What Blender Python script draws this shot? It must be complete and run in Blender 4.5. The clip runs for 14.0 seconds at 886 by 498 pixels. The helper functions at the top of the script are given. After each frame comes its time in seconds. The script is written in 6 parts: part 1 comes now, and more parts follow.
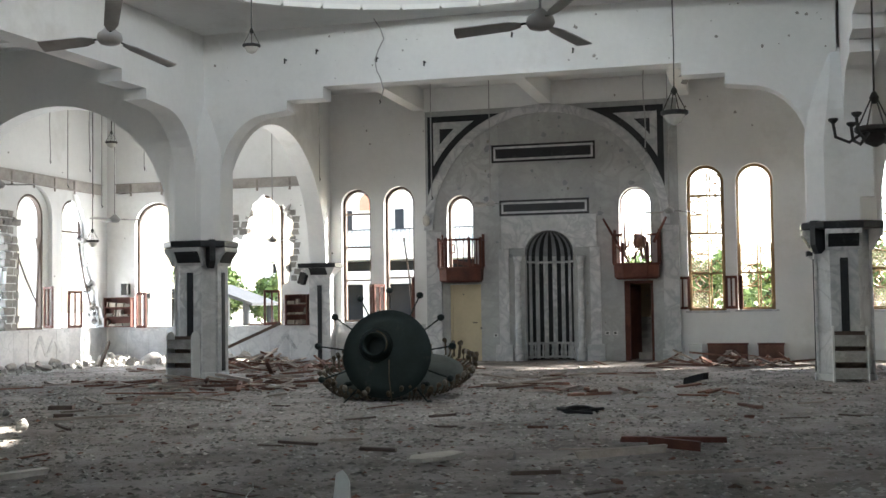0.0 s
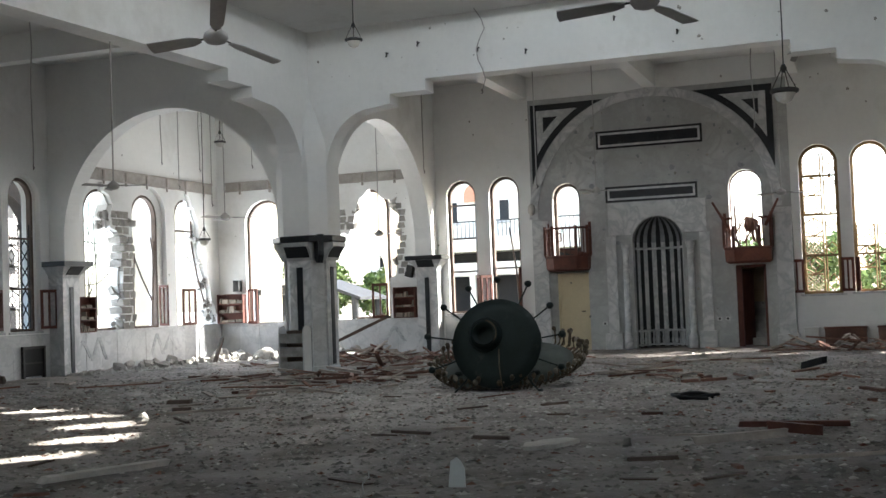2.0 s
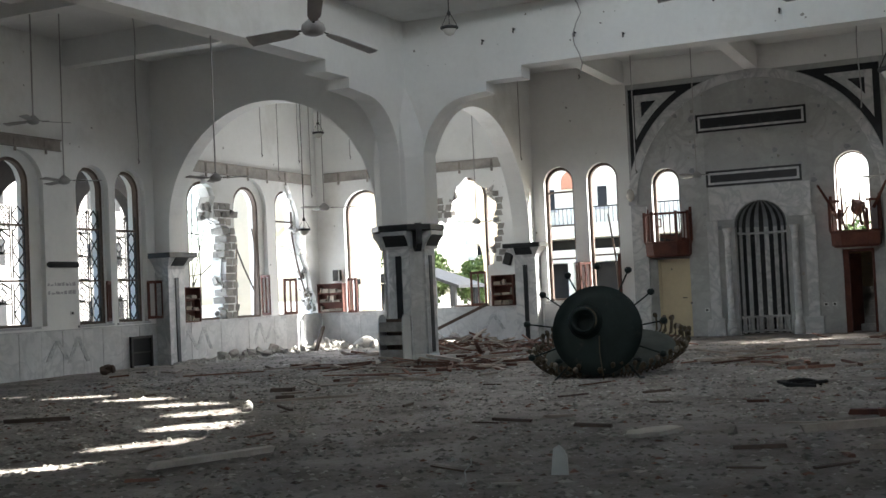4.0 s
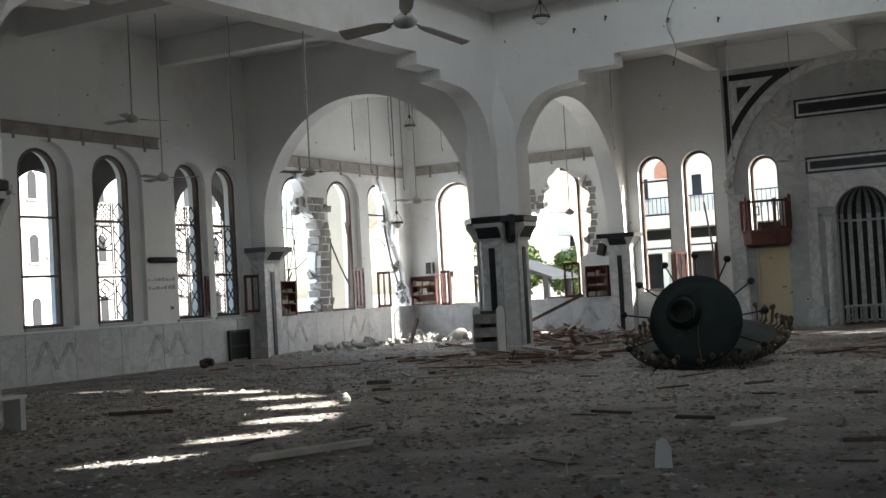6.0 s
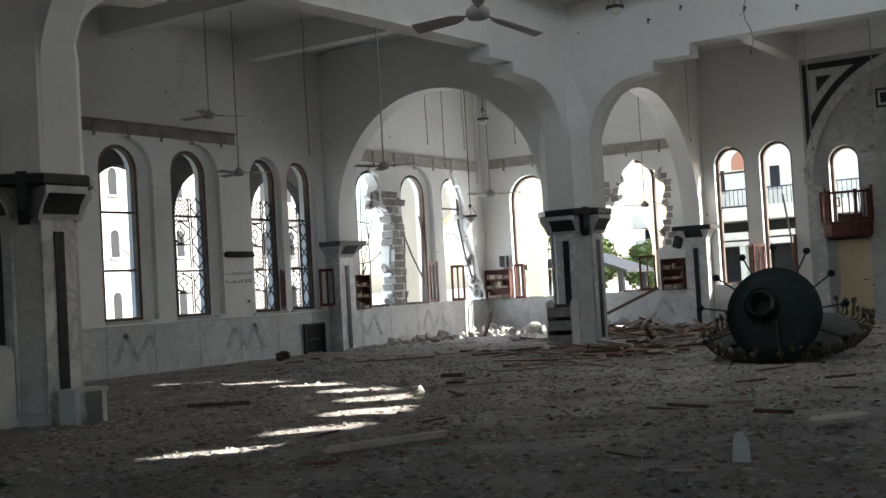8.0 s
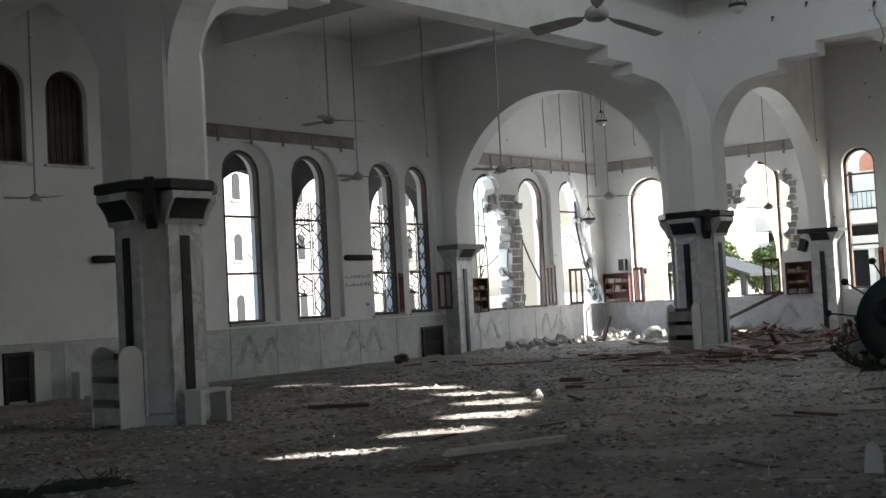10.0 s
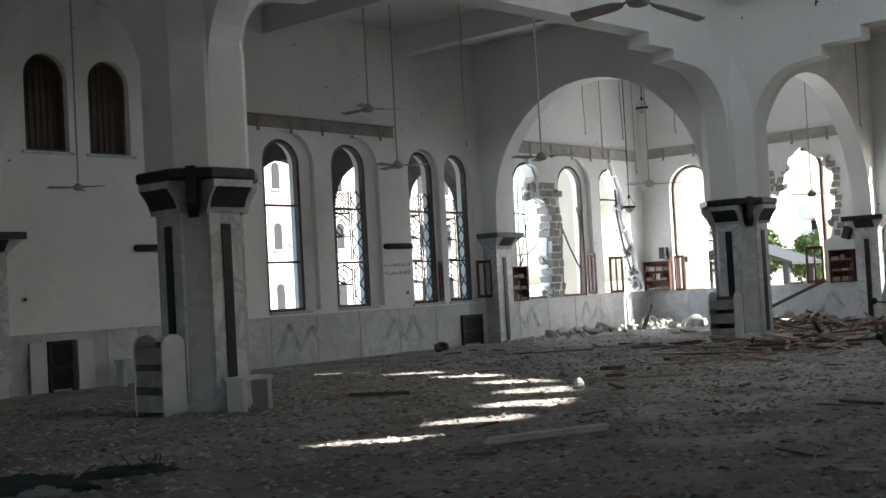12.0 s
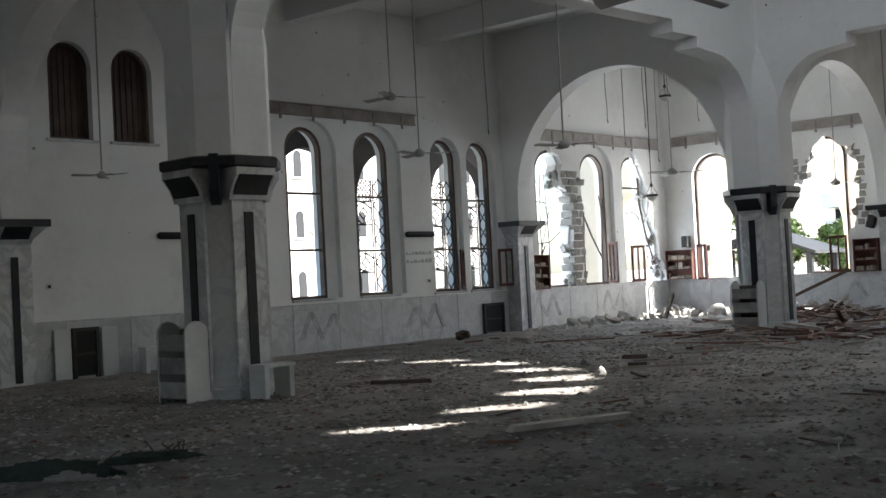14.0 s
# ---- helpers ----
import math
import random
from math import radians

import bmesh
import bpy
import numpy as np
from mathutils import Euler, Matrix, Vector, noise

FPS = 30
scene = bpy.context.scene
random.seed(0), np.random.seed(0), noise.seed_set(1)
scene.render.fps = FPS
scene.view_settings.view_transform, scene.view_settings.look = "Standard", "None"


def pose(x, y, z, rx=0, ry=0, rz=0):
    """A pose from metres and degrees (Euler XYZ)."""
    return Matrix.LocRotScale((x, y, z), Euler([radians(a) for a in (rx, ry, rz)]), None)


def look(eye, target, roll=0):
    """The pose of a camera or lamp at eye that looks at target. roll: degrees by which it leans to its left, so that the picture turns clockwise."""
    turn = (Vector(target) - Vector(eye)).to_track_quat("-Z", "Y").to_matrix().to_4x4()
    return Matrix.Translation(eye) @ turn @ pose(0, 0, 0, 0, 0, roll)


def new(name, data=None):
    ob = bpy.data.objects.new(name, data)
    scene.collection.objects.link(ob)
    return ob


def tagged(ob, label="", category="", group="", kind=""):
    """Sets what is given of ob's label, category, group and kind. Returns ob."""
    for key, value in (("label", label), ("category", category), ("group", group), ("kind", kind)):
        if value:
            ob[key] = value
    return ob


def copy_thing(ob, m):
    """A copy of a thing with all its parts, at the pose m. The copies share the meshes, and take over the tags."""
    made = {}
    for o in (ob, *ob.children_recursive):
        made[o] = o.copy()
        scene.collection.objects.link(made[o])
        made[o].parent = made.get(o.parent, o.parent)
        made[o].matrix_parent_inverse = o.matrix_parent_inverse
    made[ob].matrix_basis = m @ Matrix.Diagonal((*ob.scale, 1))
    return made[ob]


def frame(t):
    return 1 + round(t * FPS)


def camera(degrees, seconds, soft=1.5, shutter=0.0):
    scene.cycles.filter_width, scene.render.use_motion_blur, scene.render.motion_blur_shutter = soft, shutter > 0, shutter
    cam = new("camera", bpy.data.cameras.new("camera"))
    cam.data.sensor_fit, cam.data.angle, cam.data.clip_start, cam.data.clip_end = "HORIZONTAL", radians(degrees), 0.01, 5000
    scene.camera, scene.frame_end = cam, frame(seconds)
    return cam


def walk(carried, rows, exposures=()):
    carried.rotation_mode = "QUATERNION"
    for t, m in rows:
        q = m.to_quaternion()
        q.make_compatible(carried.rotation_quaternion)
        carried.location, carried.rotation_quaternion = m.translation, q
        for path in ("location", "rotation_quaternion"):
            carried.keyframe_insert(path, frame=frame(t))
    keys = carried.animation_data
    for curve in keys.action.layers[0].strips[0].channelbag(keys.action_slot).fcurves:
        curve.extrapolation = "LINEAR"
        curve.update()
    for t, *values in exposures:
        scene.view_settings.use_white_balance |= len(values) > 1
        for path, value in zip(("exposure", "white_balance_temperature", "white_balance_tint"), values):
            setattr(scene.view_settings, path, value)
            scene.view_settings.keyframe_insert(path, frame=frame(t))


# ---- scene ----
cam = camera(41.30, 14.0)

PATH = [
    (0, look((0.000, 0.000, 1.459), (-2.603, 9.643, 1.940), -0.81)),
    (0.5, look((-0.019, 0.025, 1.436), (-2.838, 9.607, 1.936), -0.90)),
    (1, look((-0.031, 0.042, 1.421), (-3.066, 9.557, 1.921), -1.04)),
    (1.5, look((-0.039, 0.049, 1.415), (-3.269, 9.501, 1.881), -1.84)),
    (2, look((-0.049, 0.053, 1.412), (-3.504, 9.427, 1.850), -2.12)),
    (2.5, look((-0.060, 0.061, 1.410), (-3.727, 9.355, 1.824), -2.10)),
    (3, look((-0.068, 0.071, 1.408), (-3.947, 9.279, 1.805), -2.33)),
    (3.5, look((-0.074, 0.077, 1.406), (-4.119, 9.215, 1.785), -2.43)),
    (4, look((-0.082, 0.080, 1.404), (-4.303, 9.138, 1.776), -2.59)),
    (6.5, look((-0.170, 0.130, 1.395), (-5.192, 8.771, 1.737), -3.00)),
    (7, look((-0.166, 0.130, 1.389), (-5.276, 8.719, 1.725), -2.84)),
    (7.5, look((-0.164, 0.133, 1.387), (-5.412, 8.639, 1.700), -3.09)),
    (8, look((-0.168, 0.140, 1.386), (-5.617, 8.519, 1.714), -3.23)),
    (8.5, look((-0.175, 0.150, 1.385), (-5.903, 8.340, 1.720), -3.32)),
    (9, look((-0.182, 0.159, 1.387), (-6.156, 8.169, 1.761), -3.24)),
    (11.5, look((-0.238, 0.176, 1.382), (-6.677, 7.818, 1.748), -3.03)),
    (12, look((-0.241, 0.180, 1.376), (-6.750, 7.764, 1.711), -3.11)),
    (12.5, look((-0.241, 0.181, 1.374), (-6.789, 7.732, 1.684), -3.14)),
    (13, look((-0.240, 0.180, 1.376), (-6.837, 7.690, 1.644), -3.01)),
    (13.5, look((-0.243, 0.178, 1.375), (-6.881, 7.652, 1.626), -2.89)),
    (14, look((-0.249, 0.176, 1.372), (-6.900, 7.640, 1.618), -2.96)),
]
walk(cam, PATH, [(0, 3.12, 6250, 9), (2, 2.82, 6200, 9), (4, 2.52, 6200, 9), (6.5, 2.22, 6200, 9), (9, 2.1, 6170, 9), (14, 2.36, 6060, 9)])

# ---- world, sun, exposure ----
SUN_TO = Vector((0.685, 0.57, 0.62)).normalized()
world = bpy.data.worlds.new("sky")
scene.world = world
world.use_nodes = True
wn = world.node_tree.nodes
sky = wn.new("ShaderNodeTexSky")
sky.sky_type = "NISHITA"
sky.sun_disc = False
sky.sun_elevation = math.asin(SUN_TO.z)
sky.sun_rotation = math.atan2(SUN_TO.x, SUN_TO.y)
sky.dust_density = 2.0
wn["Background"].inputs[1].default_value = 0.15
world.node_tree.links.new(sky.outputs[0], wn["Background"].inputs[0])
sun_data = bpy.data.lights.new("sun", "SUN")
sun_data.energy, sun_data.angle, sun_data.color = 5.0, radians(0.6), (1.0, 0.94, 0.85)
sun = new("sun", sun_data)
sun.matrix_world = look((30, 60, 40), Vector((30, 60, 40)) - SUN_TO)
# added fill lamps outside the shelled openings, to brighten the corner bay
corner_data = bpy.data.lights.new("corner_fill", "AREA")
corner_data.shape, corner_data.size, corner_data.size_y, corner_data.energy, corner_data.color = "RECTANGLE", 6.4, 3.8, 75, (0.93, 0.97, 1.0)
corner_fill = new("corner_fill", corner_data)
corner_fill.matrix_world = look((-19.7, 26.7, 2.6), (-14, 26.7, 5.0))
front_data = bpy.data.lights.new("corner_fill", "AREA")
front_data.shape, front_data.size, front_data.size_y, front_data.energy, front_data.color = "RECTANGLE", 5.4, 3.4, 75, (0.97, 0.98, 1.0)
front_fill = new("corner_fill", front_data)
front_fill.matrix_world = look((-14.9, 31.3, 2.6), (-14.9, 26, 4.6))

# added fill lamps at five of the small windows round the dome, to brighten the beams
for turn in (-135, -110, -84, -8, 22):
    dome_data = bpy.data.lights.new("dome_fill", "AREA")
    dome_data.shape, dome_data.size, dome_data.size_y, dome_data.energy, dome_data.color = "RECTANGLE", 0.74, 0.8, 21, (0.95, 0.98, 1.0)
    dome_fill = new("dome_fill", dome_data)
    ca, sa = math.cos(radians(turn)), math.sin(radians(turn))
    dome_fill.matrix_world = look((-5.1 + 6.25 * ca, 15.9 + 6.25 * sa, 8.0), (-5.1, 15.9, 7.4))

# ---- materials ----


def nmat(name, base, rough=0.8, metal=0.0, var=0.25, scale=2.0, fine=40.0, bump=0.15, stain=None, stain_amt=0.0,
         stain_scale=0.6, random_tint=0.0, spec=0.3):
    """Surface with two scales of variation, optional stains of another colour and fine relief."""
    m = bpy.data.materials.new(name)
    m.use_nodes = True
    nt = m.node_tree
    b = nt.nodes["Principled BSDF"]
    b.inputs["Roughness"].default_value = rough
    b.inputs["Metallic"].default_value = metal
    b.inputs["Specular IOR Level"].default_value = spec
    tc = nt.nodes.new("ShaderNodeTexCoord")
    geo = nt.nodes.new("ShaderNodeNewGeometry")
    pos = geo.outputs["Position"]

    def noise_tex(s, detail=6, rough_=0.6):
        n = nt.nodes.new("ShaderNodeTexNoise")
        n.inputs["Scale"].default_value = s
        n.inputs["Detail"].default_value = detail
        n.inputs["Roughness"].default_value = rough_
        nt.links.new(pos, n.inputs["Vector"])
        return n

    def ramp(n, p0, p1, c0, c1):
        r = nt.nodes.new("ShaderNodeValToRGB")
        r.color_ramp.elements[0].position, r.color_ramp.elements[1].position = p0, p1
        r.color_ramp.elements[0].color, r.color_ramp.elements[1].color = (*c0, 1), (*c1, 1)
        nt.links.new(n.outputs["Fac"], r.inputs[0])
        return r

    def mix(kind, fac, a, c):
        x = nt.nodes.new("ShaderNodeMix")
        x.data_type, x.blend_type = "RGBA", kind
        if isinstance(fac, float):
            x.inputs[0].default_value = fac
        else:
            nt.links.new(fac, x.inputs[0])
        nt.links.new(a, x.inputs[6])
        nt.links.new(c, x.inputs[7])
        return x.outputs[2]

    big, small = noise_tex(scale), noise_tex(fine, 4)
    lo = [c * (1 - var) for c in base]
    hi = [min(1, c * (1 + var * 0.6)) for c in base]
    col = ramp(big, 0.3, 0.7, lo, hi).outputs[0]
    col = mix("MULTIPLY", 0.5, col, ramp(small, 0.3, 0.65, (1 - var, 1 - var, 1 - var), (1, 1, 1)).outputs[0])
    if stain:
        st = noise_tex(stain_scale, 9, 0.7)
        fac = ramp(st, 0.62 - stain_amt, 0.78 - stain_amt * 0.5, (0, 0, 0), (1, 1, 1))
        rgb = nt.nodes.new("ShaderNodeRGB")
        rgb.outputs[0].default_value = (*stain, 1)
        col = mix("MIX", fac.outputs[0], col, rgb.outputs[0])
    if random_tint:
        info = nt.nodes.new("ShaderNodeObjectInfo")
        isl = nt.nodes.new("ShaderNodeMath")
        isl.operation = "ADD"
        nt.links.new(info.outputs["Random"], isl.inputs[0])
        nt.links.new(geo.outputs["Random Per Island"], isl.inputs[1])
        fr = nt.nodes.new("ShaderNodeMath")
        fr.operation = "FRACT"
        nt.links.new(isl.outputs[0], fr.inputs[0])
        rr = nt.nodes.new("ShaderNodeValToRGB")
        k = 1 - random_tint
        rr.color_ramp.elements[0].color, rr.color_ramp.elements[1].color = (k, k, k, 1), (1, 1, 1, 1)
        nt.links.new(fr.outputs[0], rr.inputs[0])
        col = mix("MULTIPLY", 1.0, col, rr.outputs[0])
    nt.links.new(col, b.inputs["Base Color"])
    bp = nt.nodes.new("ShaderNodeBump")
    bp.inputs["Strength"].default_value = bump
    bp.inputs["Distance"].default_value = 0.02
    nt.links.new(small.outputs["Fac"], bp.inputs["Height"])
    nt.links.new(bp.outputs[0], b.inputs["Normal"])
    return m


def marble_mat(name, base, vein, scale=1.2, rough=0.35, thin=0.10):
    m = nmat(name, base, rough, var=0.16, scale=0.9, fine=14, bump=0.03, stain=tuple(c * 0.62 for c in base), stain_amt=0.11, stain_scale=1.3, random_tint=0.14, spec=0.4)
    nt = m.node_tree
    b = nt.nodes["Principled BSDF"]
    old = b.inputs["Base Color"].links[0].from_socket
    geo = nt.nodes.new("ShaderNodeNewGeometry")
    n = nt.nodes.new("ShaderNodeTexNoise")
    n.inputs["Scale"].default_value, n.inputs["Detail"].default_value = scale, 8
    n.inputs["Distortion"].default_value = 1.6
    nt.links.new(geo.outputs["Position"], n.inputs["Vector"])
    r = nt.nodes.new("ShaderNodeValToRGB")
    e = r.color_ramp.elements
    e[0].position, e[1].position = 0.5 - thin, 0.5 + thin
    e[0].color = e[1].color = (0, 0, 0, 1)
    mid = r.color_ramp.elements.new(0.5)
    mid.color = (0.85, 0.85, 0.85, 1)
    nt.links.new(n.outputs["Fac"], r.inputs[0])
    x = nt.nodes.new("ShaderNodeMix")
    x.data_type = "RGBA"
    nt.links.new(r.outputs[0], x.inputs[0])
    nt.links.new(old, x.inputs[6])
    x.inputs[7].default_value = (*vein, 1)
    nt.links.new(x.outputs[2], b.inputs["Base Color"])
    return m


PLASTER = nmat("plaster", (0.80, 0.80, 0.78), 0.9, var=0.07, scale=0.5, fine=9, bump=0.05, stain=(0.62, 0.61, 0.58), stain_amt=0.08, stain_scale=0.45)
PLASTER_CEIL = nmat("ceiling_plaster", (0.72, 0.72, 0.70), 0.95, var=0.08, scale=0.4, fine=9, bump=0.05, stain=(0.5, 0.49, 0.46), stain_amt=0.06, stain_scale=0.3)
MARBLE = marble_mat("white_marble", (0.64, 0.64, 0.63), (0.36, 0.37, 0.375), 1.7)
MARBLE_DIRTY = marble_mat("grey_marble", (0.44, 0.445, 0.435), (0.33, 0.33, 0.32), 1.5, 0.55)
MARBLE_COLUMN = marble_mat("column_marble", (0.60, 0.60, 0.585), (0.42, 0.42, 0.41), 1.5, 0.5, 0.05)
MARBLE_DADO = marble_mat("mottled_dado_marble", (0.60, 0.605, 0.60), (0.42, 0.43, 0.435), 1.3, 0.5, 0.05)
MARBLE_BLACK = nmat("black_marble", (0.018, 0.02, 0.022), 0.4, var=0.4, scale=3, fine=25, bump=0.03, stain=(0.09, 0.09, 0.09), stain_amt=0.03, stain_scale=2)
DADO_INLAY = nmat("worn_grey_inlay", (0.43, 0.44, 0.445), 0.6, var=0.45, scale=4, fine=20, bump=0.05, stain=(0.56, 0.56, 0.55), stain_amt=0.17, stain_scale=2.5)
MARBLE_GREY = nmat("grey_inlay", (0.28, 0.29, 0.30), 0.5, var=0.3, scale=3, bump=0.03)
DUST = nmat("dust_floor", (0.352, 0.318, 0.29), 0.95, var=0.45, scale=0.9, fine=22, bump=0.7, stain=(0.12, 0.10, 0.085), stain_amt=0.10, stain_scale=0.8)
STONE = nmat("rubble_stone", (0.42, 0.395, 0.355), 0.95, var=0.3, scale=5, fine=30, bump=0.5, random_tint=0.6)
CONCRETE = nmat("broken_concrete", (0.52, 0.50, 0.46), 0.95, var=0.3, scale=4, fine=25, bump=0.8, random_tint=0.25)
BLOCK = nmat("grey_block", (0.42, 0.40, 0.37), 0.95, var=0.3, scale=6, fine=30, bump=0.6, random_tint=0.3)
WOOD_RED = nmat("red_brown_wood", (0.145, 0.05, 0.033), 0.65, var=0.4, scale=3, fine=30, bump=0.2, random_tint=0.4)
WOOD_PILE = nmat("splintered_wood", (0.30, 0.155, 0.11), 0.8, var=0.4, scale=3, fine=30, bump=0.3, random_tint=0.6)
WOOD_PALE = nmat("dusty_pale_wood", (0.48, 0.41, 0.35), 0.85, var=0.3, scale=3, fine=30, bump=0.3, random_tint=0.35)
WOOD_FRAME = nmat("brown_window_wood", (0.12, 0.085, 0.065), 0.6, var=0.35, scale=3, fine=30, bump=0.2)
IRON = nmat("dark_iron", (0.05, 0.048, 0.045), 0.6, 0.4, var=0.3, scale=5, fine=30)
METAL_GREEN = nmat("dark_bronze", (0.012, 0.021, 0.019), 0.5, 0.3, var=0.4, scale=2, fine=20, bump=0.1, stain=(0.06, 0.06, 0.05), stain_amt=0.0, stain_scale=2.5)
METAL_DUSTY = nmat("dusty_bronze_plate", (0.075, 0.088, 0.078), 0.7, 0.2, var=0.35, scale=2, fine=15, bump=0.2)
ORNAMENT = nmat("tarnished_ornament", (0.11, 0.085, 0.055), 0.5, 0.5, var=0.5, scale=8, fine=30)
FAN_WHITE = nmat("fan_enamel", (0.36, 0.35, 0.335), 0.5, var=0.15, scale=3, fine=20, bump=0.02)
RAIL = nmat("grey_cornice", (0.30, 0.27, 0.24), 0.8, var=0.3, scale=3, fine=20, bump=0.1)
RAIL_PALE = nmat("dusty_white_cornice", (0.42, 0.39, 0.355), 0.8, var=0.25, scale=3, fine=20, bump=0.1)
# arcade stone darkened far below its own tone, painting in the shade
ARCADE = nmat("shade_dark_stone", (0.05, 0.042, 0.036), 0.9, var=0.3, scale=1.5, fine=12, bump=0.3)
GOLD_WOOD = nmat("golden_brown_wood", (0.24, 0.15, 0.06), 0.6, var=0.3, scale=3, fine=30, bump=0.15)
BEIGE = nmat("beige_plaster", (0.62, 0.54, 0.40), 0.9, var=0.1, scale=0.7, fine=9, bump=0.05)
CREAM = nmat("cream_paint", (0.56, 0.48, 0.32), 0.7, var=0.12, scale=1, fine=12, bump=0.03)
OUT_WHITE = nmat("weathered_facade", (0.42, 0.41, 0.39), 0.9, var=0.15, scale=0.5, fine=8, bump=0.1, stain=(0.4, 0.38, 0.35), stain_amt=0.08, stain_scale=0.5)
OUT_YELLOW = nmat("pale_yellow_facade", (0.74, 0.70, 0.58), 0.9, var=0.1, scale=0.5, fine=8, bump=0.05)
OUT_ORANGE = nmat("orange_facade", (0.56, 0.27, 0.17), 0.9, var=0.15, scale=0.8, fine=8, bump=0.05)
# near-black for openings, also for the painted shade strip below the balcony
OUT_DARK = nmat("dark_opening", (0.022, 0.022, 0.022), 0.9, var=0.2, scale=2)
EARTH = nmat("dry_earth", (0.36, 0.325, 0.27), 0.95, var=0.3, scale=0.3, fine=5, bump=0.4, stain=(0.2, 0.2, 0.11), stain_amt=0.1, stain_scale=0.15)
LEAF = nmat("leaf_green", (0.17, 0.24, 0.07), 0.7, var=0.4, scale=4, fine=20, random_tint=0.5)
BARK = nmat("bark", (0.12, 0.09, 0.065), 0.9, var=0.3, scale=5, fine=30, bump=0.5)
PAPER = nmat("book_paper", (0.42, 0.36, 0.29), 0.9, var=0.3, scale=9, fine=40, random_tint=0.6)
CLOTH = nmat("dark_green_cloth", (0.055, 0.075, 0.06), 0.95, var=0.4, scale=5, fine=30, bump=0.4)
RUBBER = nmat("black_rubber", (0.02, 0.02, 0.02), 0.7, var=0.3, scale=6)
DUSTY_BOARD = nmat("dusty_board", (0.56, 0.52, 0.47), 0.85, var=0.25, scale=3, fine=30, bump=0.3)
WHITE_BOARD = nmat("white_board", (0.62, 0.62, 0.60), 0.6, var=0.1, scale=3, fine=20, bump=0.05)
PANE_GREY = nmat("dusty_pane", (0.025, 0.026, 0.027), 0.85, var=0.2, scale=1)
SHEET = nmat("dark_roof_sheet", (0.03, 0.032, 0.034), 0.8, var=0.3, scale=2)
TEAL = nmat("teal_cloth", (0.10, 0.42, 0.38), 0.8, var=0.2, scale=3)
INK = nmat("faded_ink", (0.46, 0.46, 0.47), 0.9, var=0.2, scale=9)
GLASS_LAMP = nmat("lamp_glass", (0.55, 0.53, 0.48), 0.25, var=0.1, scale=8)

# ---- mesh helpers ----


def finish(name, bm, mat, smooth=False):
    bmesh.ops.recalc_face_normals(bm, faces=bm.faces)
    me = bpy.data.meshes.new(name)
    if smooth:
        for f in bm.faces:
            f.smooth = True
    bm.to_mesh(me)
    bm.free()
    me.materials.append(mat)
    return me


def part(name, bm, mat, parent=None, label="", smooth=False):
    ob = new(name, finish(name, bm, mat, smooth))
    if parent:
        ob.parent = parent
    if label:
        tagged(ob, label)
    return ob


def thing(name, label, category, group="", at=None, kind=""):
    ob = new(name)
    ob.empty_display_size = 0.1
    if at is not None:
        ob.matrix_world = at
    return tagged(ob, label, category, group, kind)


def B():
    return bmesh.new()


def box(bm, x0, x1, y0, y1, z0, z1, m=None):
    v = [bm.verts.new(Vector(c) if m is None else m @ Vector(c)) for c in
         ((x0, y0, z0), (x1, y0, z0), (x1, y1, z0), (x0, y1, z0), (x0, y0, z1), (x1, y0, z1), (x1, y1, z1), (x0, y1, z1))]
    for f in ((0, 3, 2, 1), (4, 5, 6, 7), (0, 1, 5, 4), (1, 2, 6, 5), (2, 3, 7, 6), (3, 0, 4, 7)):
        bm.faces.new([v[i] for i in f])
    return bm


def slab(bm, pts, to, d0, d1):
    """A flat shape given by (u, z) points, to(u, z, d) laying it into the world, thick from d0 to d1."""
    a = [bm.verts.new(to(u, z, d0)) for u, z in pts]
    b = [bm.verts.new(to(u, z, d1)) for u, z in pts]
    bm.faces.new(a)
    bm.faces.new(b[::-1])
    n = len(pts)
    for i in range(n):
        bm.faces.new((a[i], b[i], b[(i + 1) % n], a[(i + 1) % n]))
    return bm


def lathe(bm, prof, n=24, m=Matrix()):
    rings = [[bm.verts.new(m @ Vector((r * math.cos(2 * math.pi * k / n), r * math.sin(2 * math.pi * k / n), z))) for k in range(n)] for r, z in prof]
    for a, b in zip(rings, rings[1:]):
        for k in range(n):
            bm.faces.new((a[k], a[(k + 1) % n], b[(k + 1) % n], b[k]))
    bm.faces.new(rings[0][::-1])
    bm.faces.new(rings[-1])
    return bm


def tube(bm, pts, r, n=6, taper=1.0):
    pts = [Vector(p) for p in pts]
    rings = []
    for i, p in enumerate(pts):
        t = (pts[min(i + 1, len(pts) - 1)] - pts[max(i - 1, 0)]).normalized()
        side = t.cross(Vector((0.3, 0.2, 1)) if abs(t.z) < 0.9 else Vector((1, 0.1, 0))).normalized()
        up = side.cross(t)
        rr = r * (1 + (taper - 1) * i / max(1, len(pts) - 1))
        rings.append([bm.verts.new(p + rr * (math.cos(2 * math.pi * k / n) * side + math.sin(2 * math.pi * k / n) * up)) for k in range(n)])
    for a, b in zip(rings, rings[1:]):
        for k in range(n):
            bm.faces.new((a[k], a[(k + 1) % n], b[(k + 1) % n], b[k]))
    bm.faces.new(rings[0][::-1])
    bm.faces.new(rings[-1])
    return bm


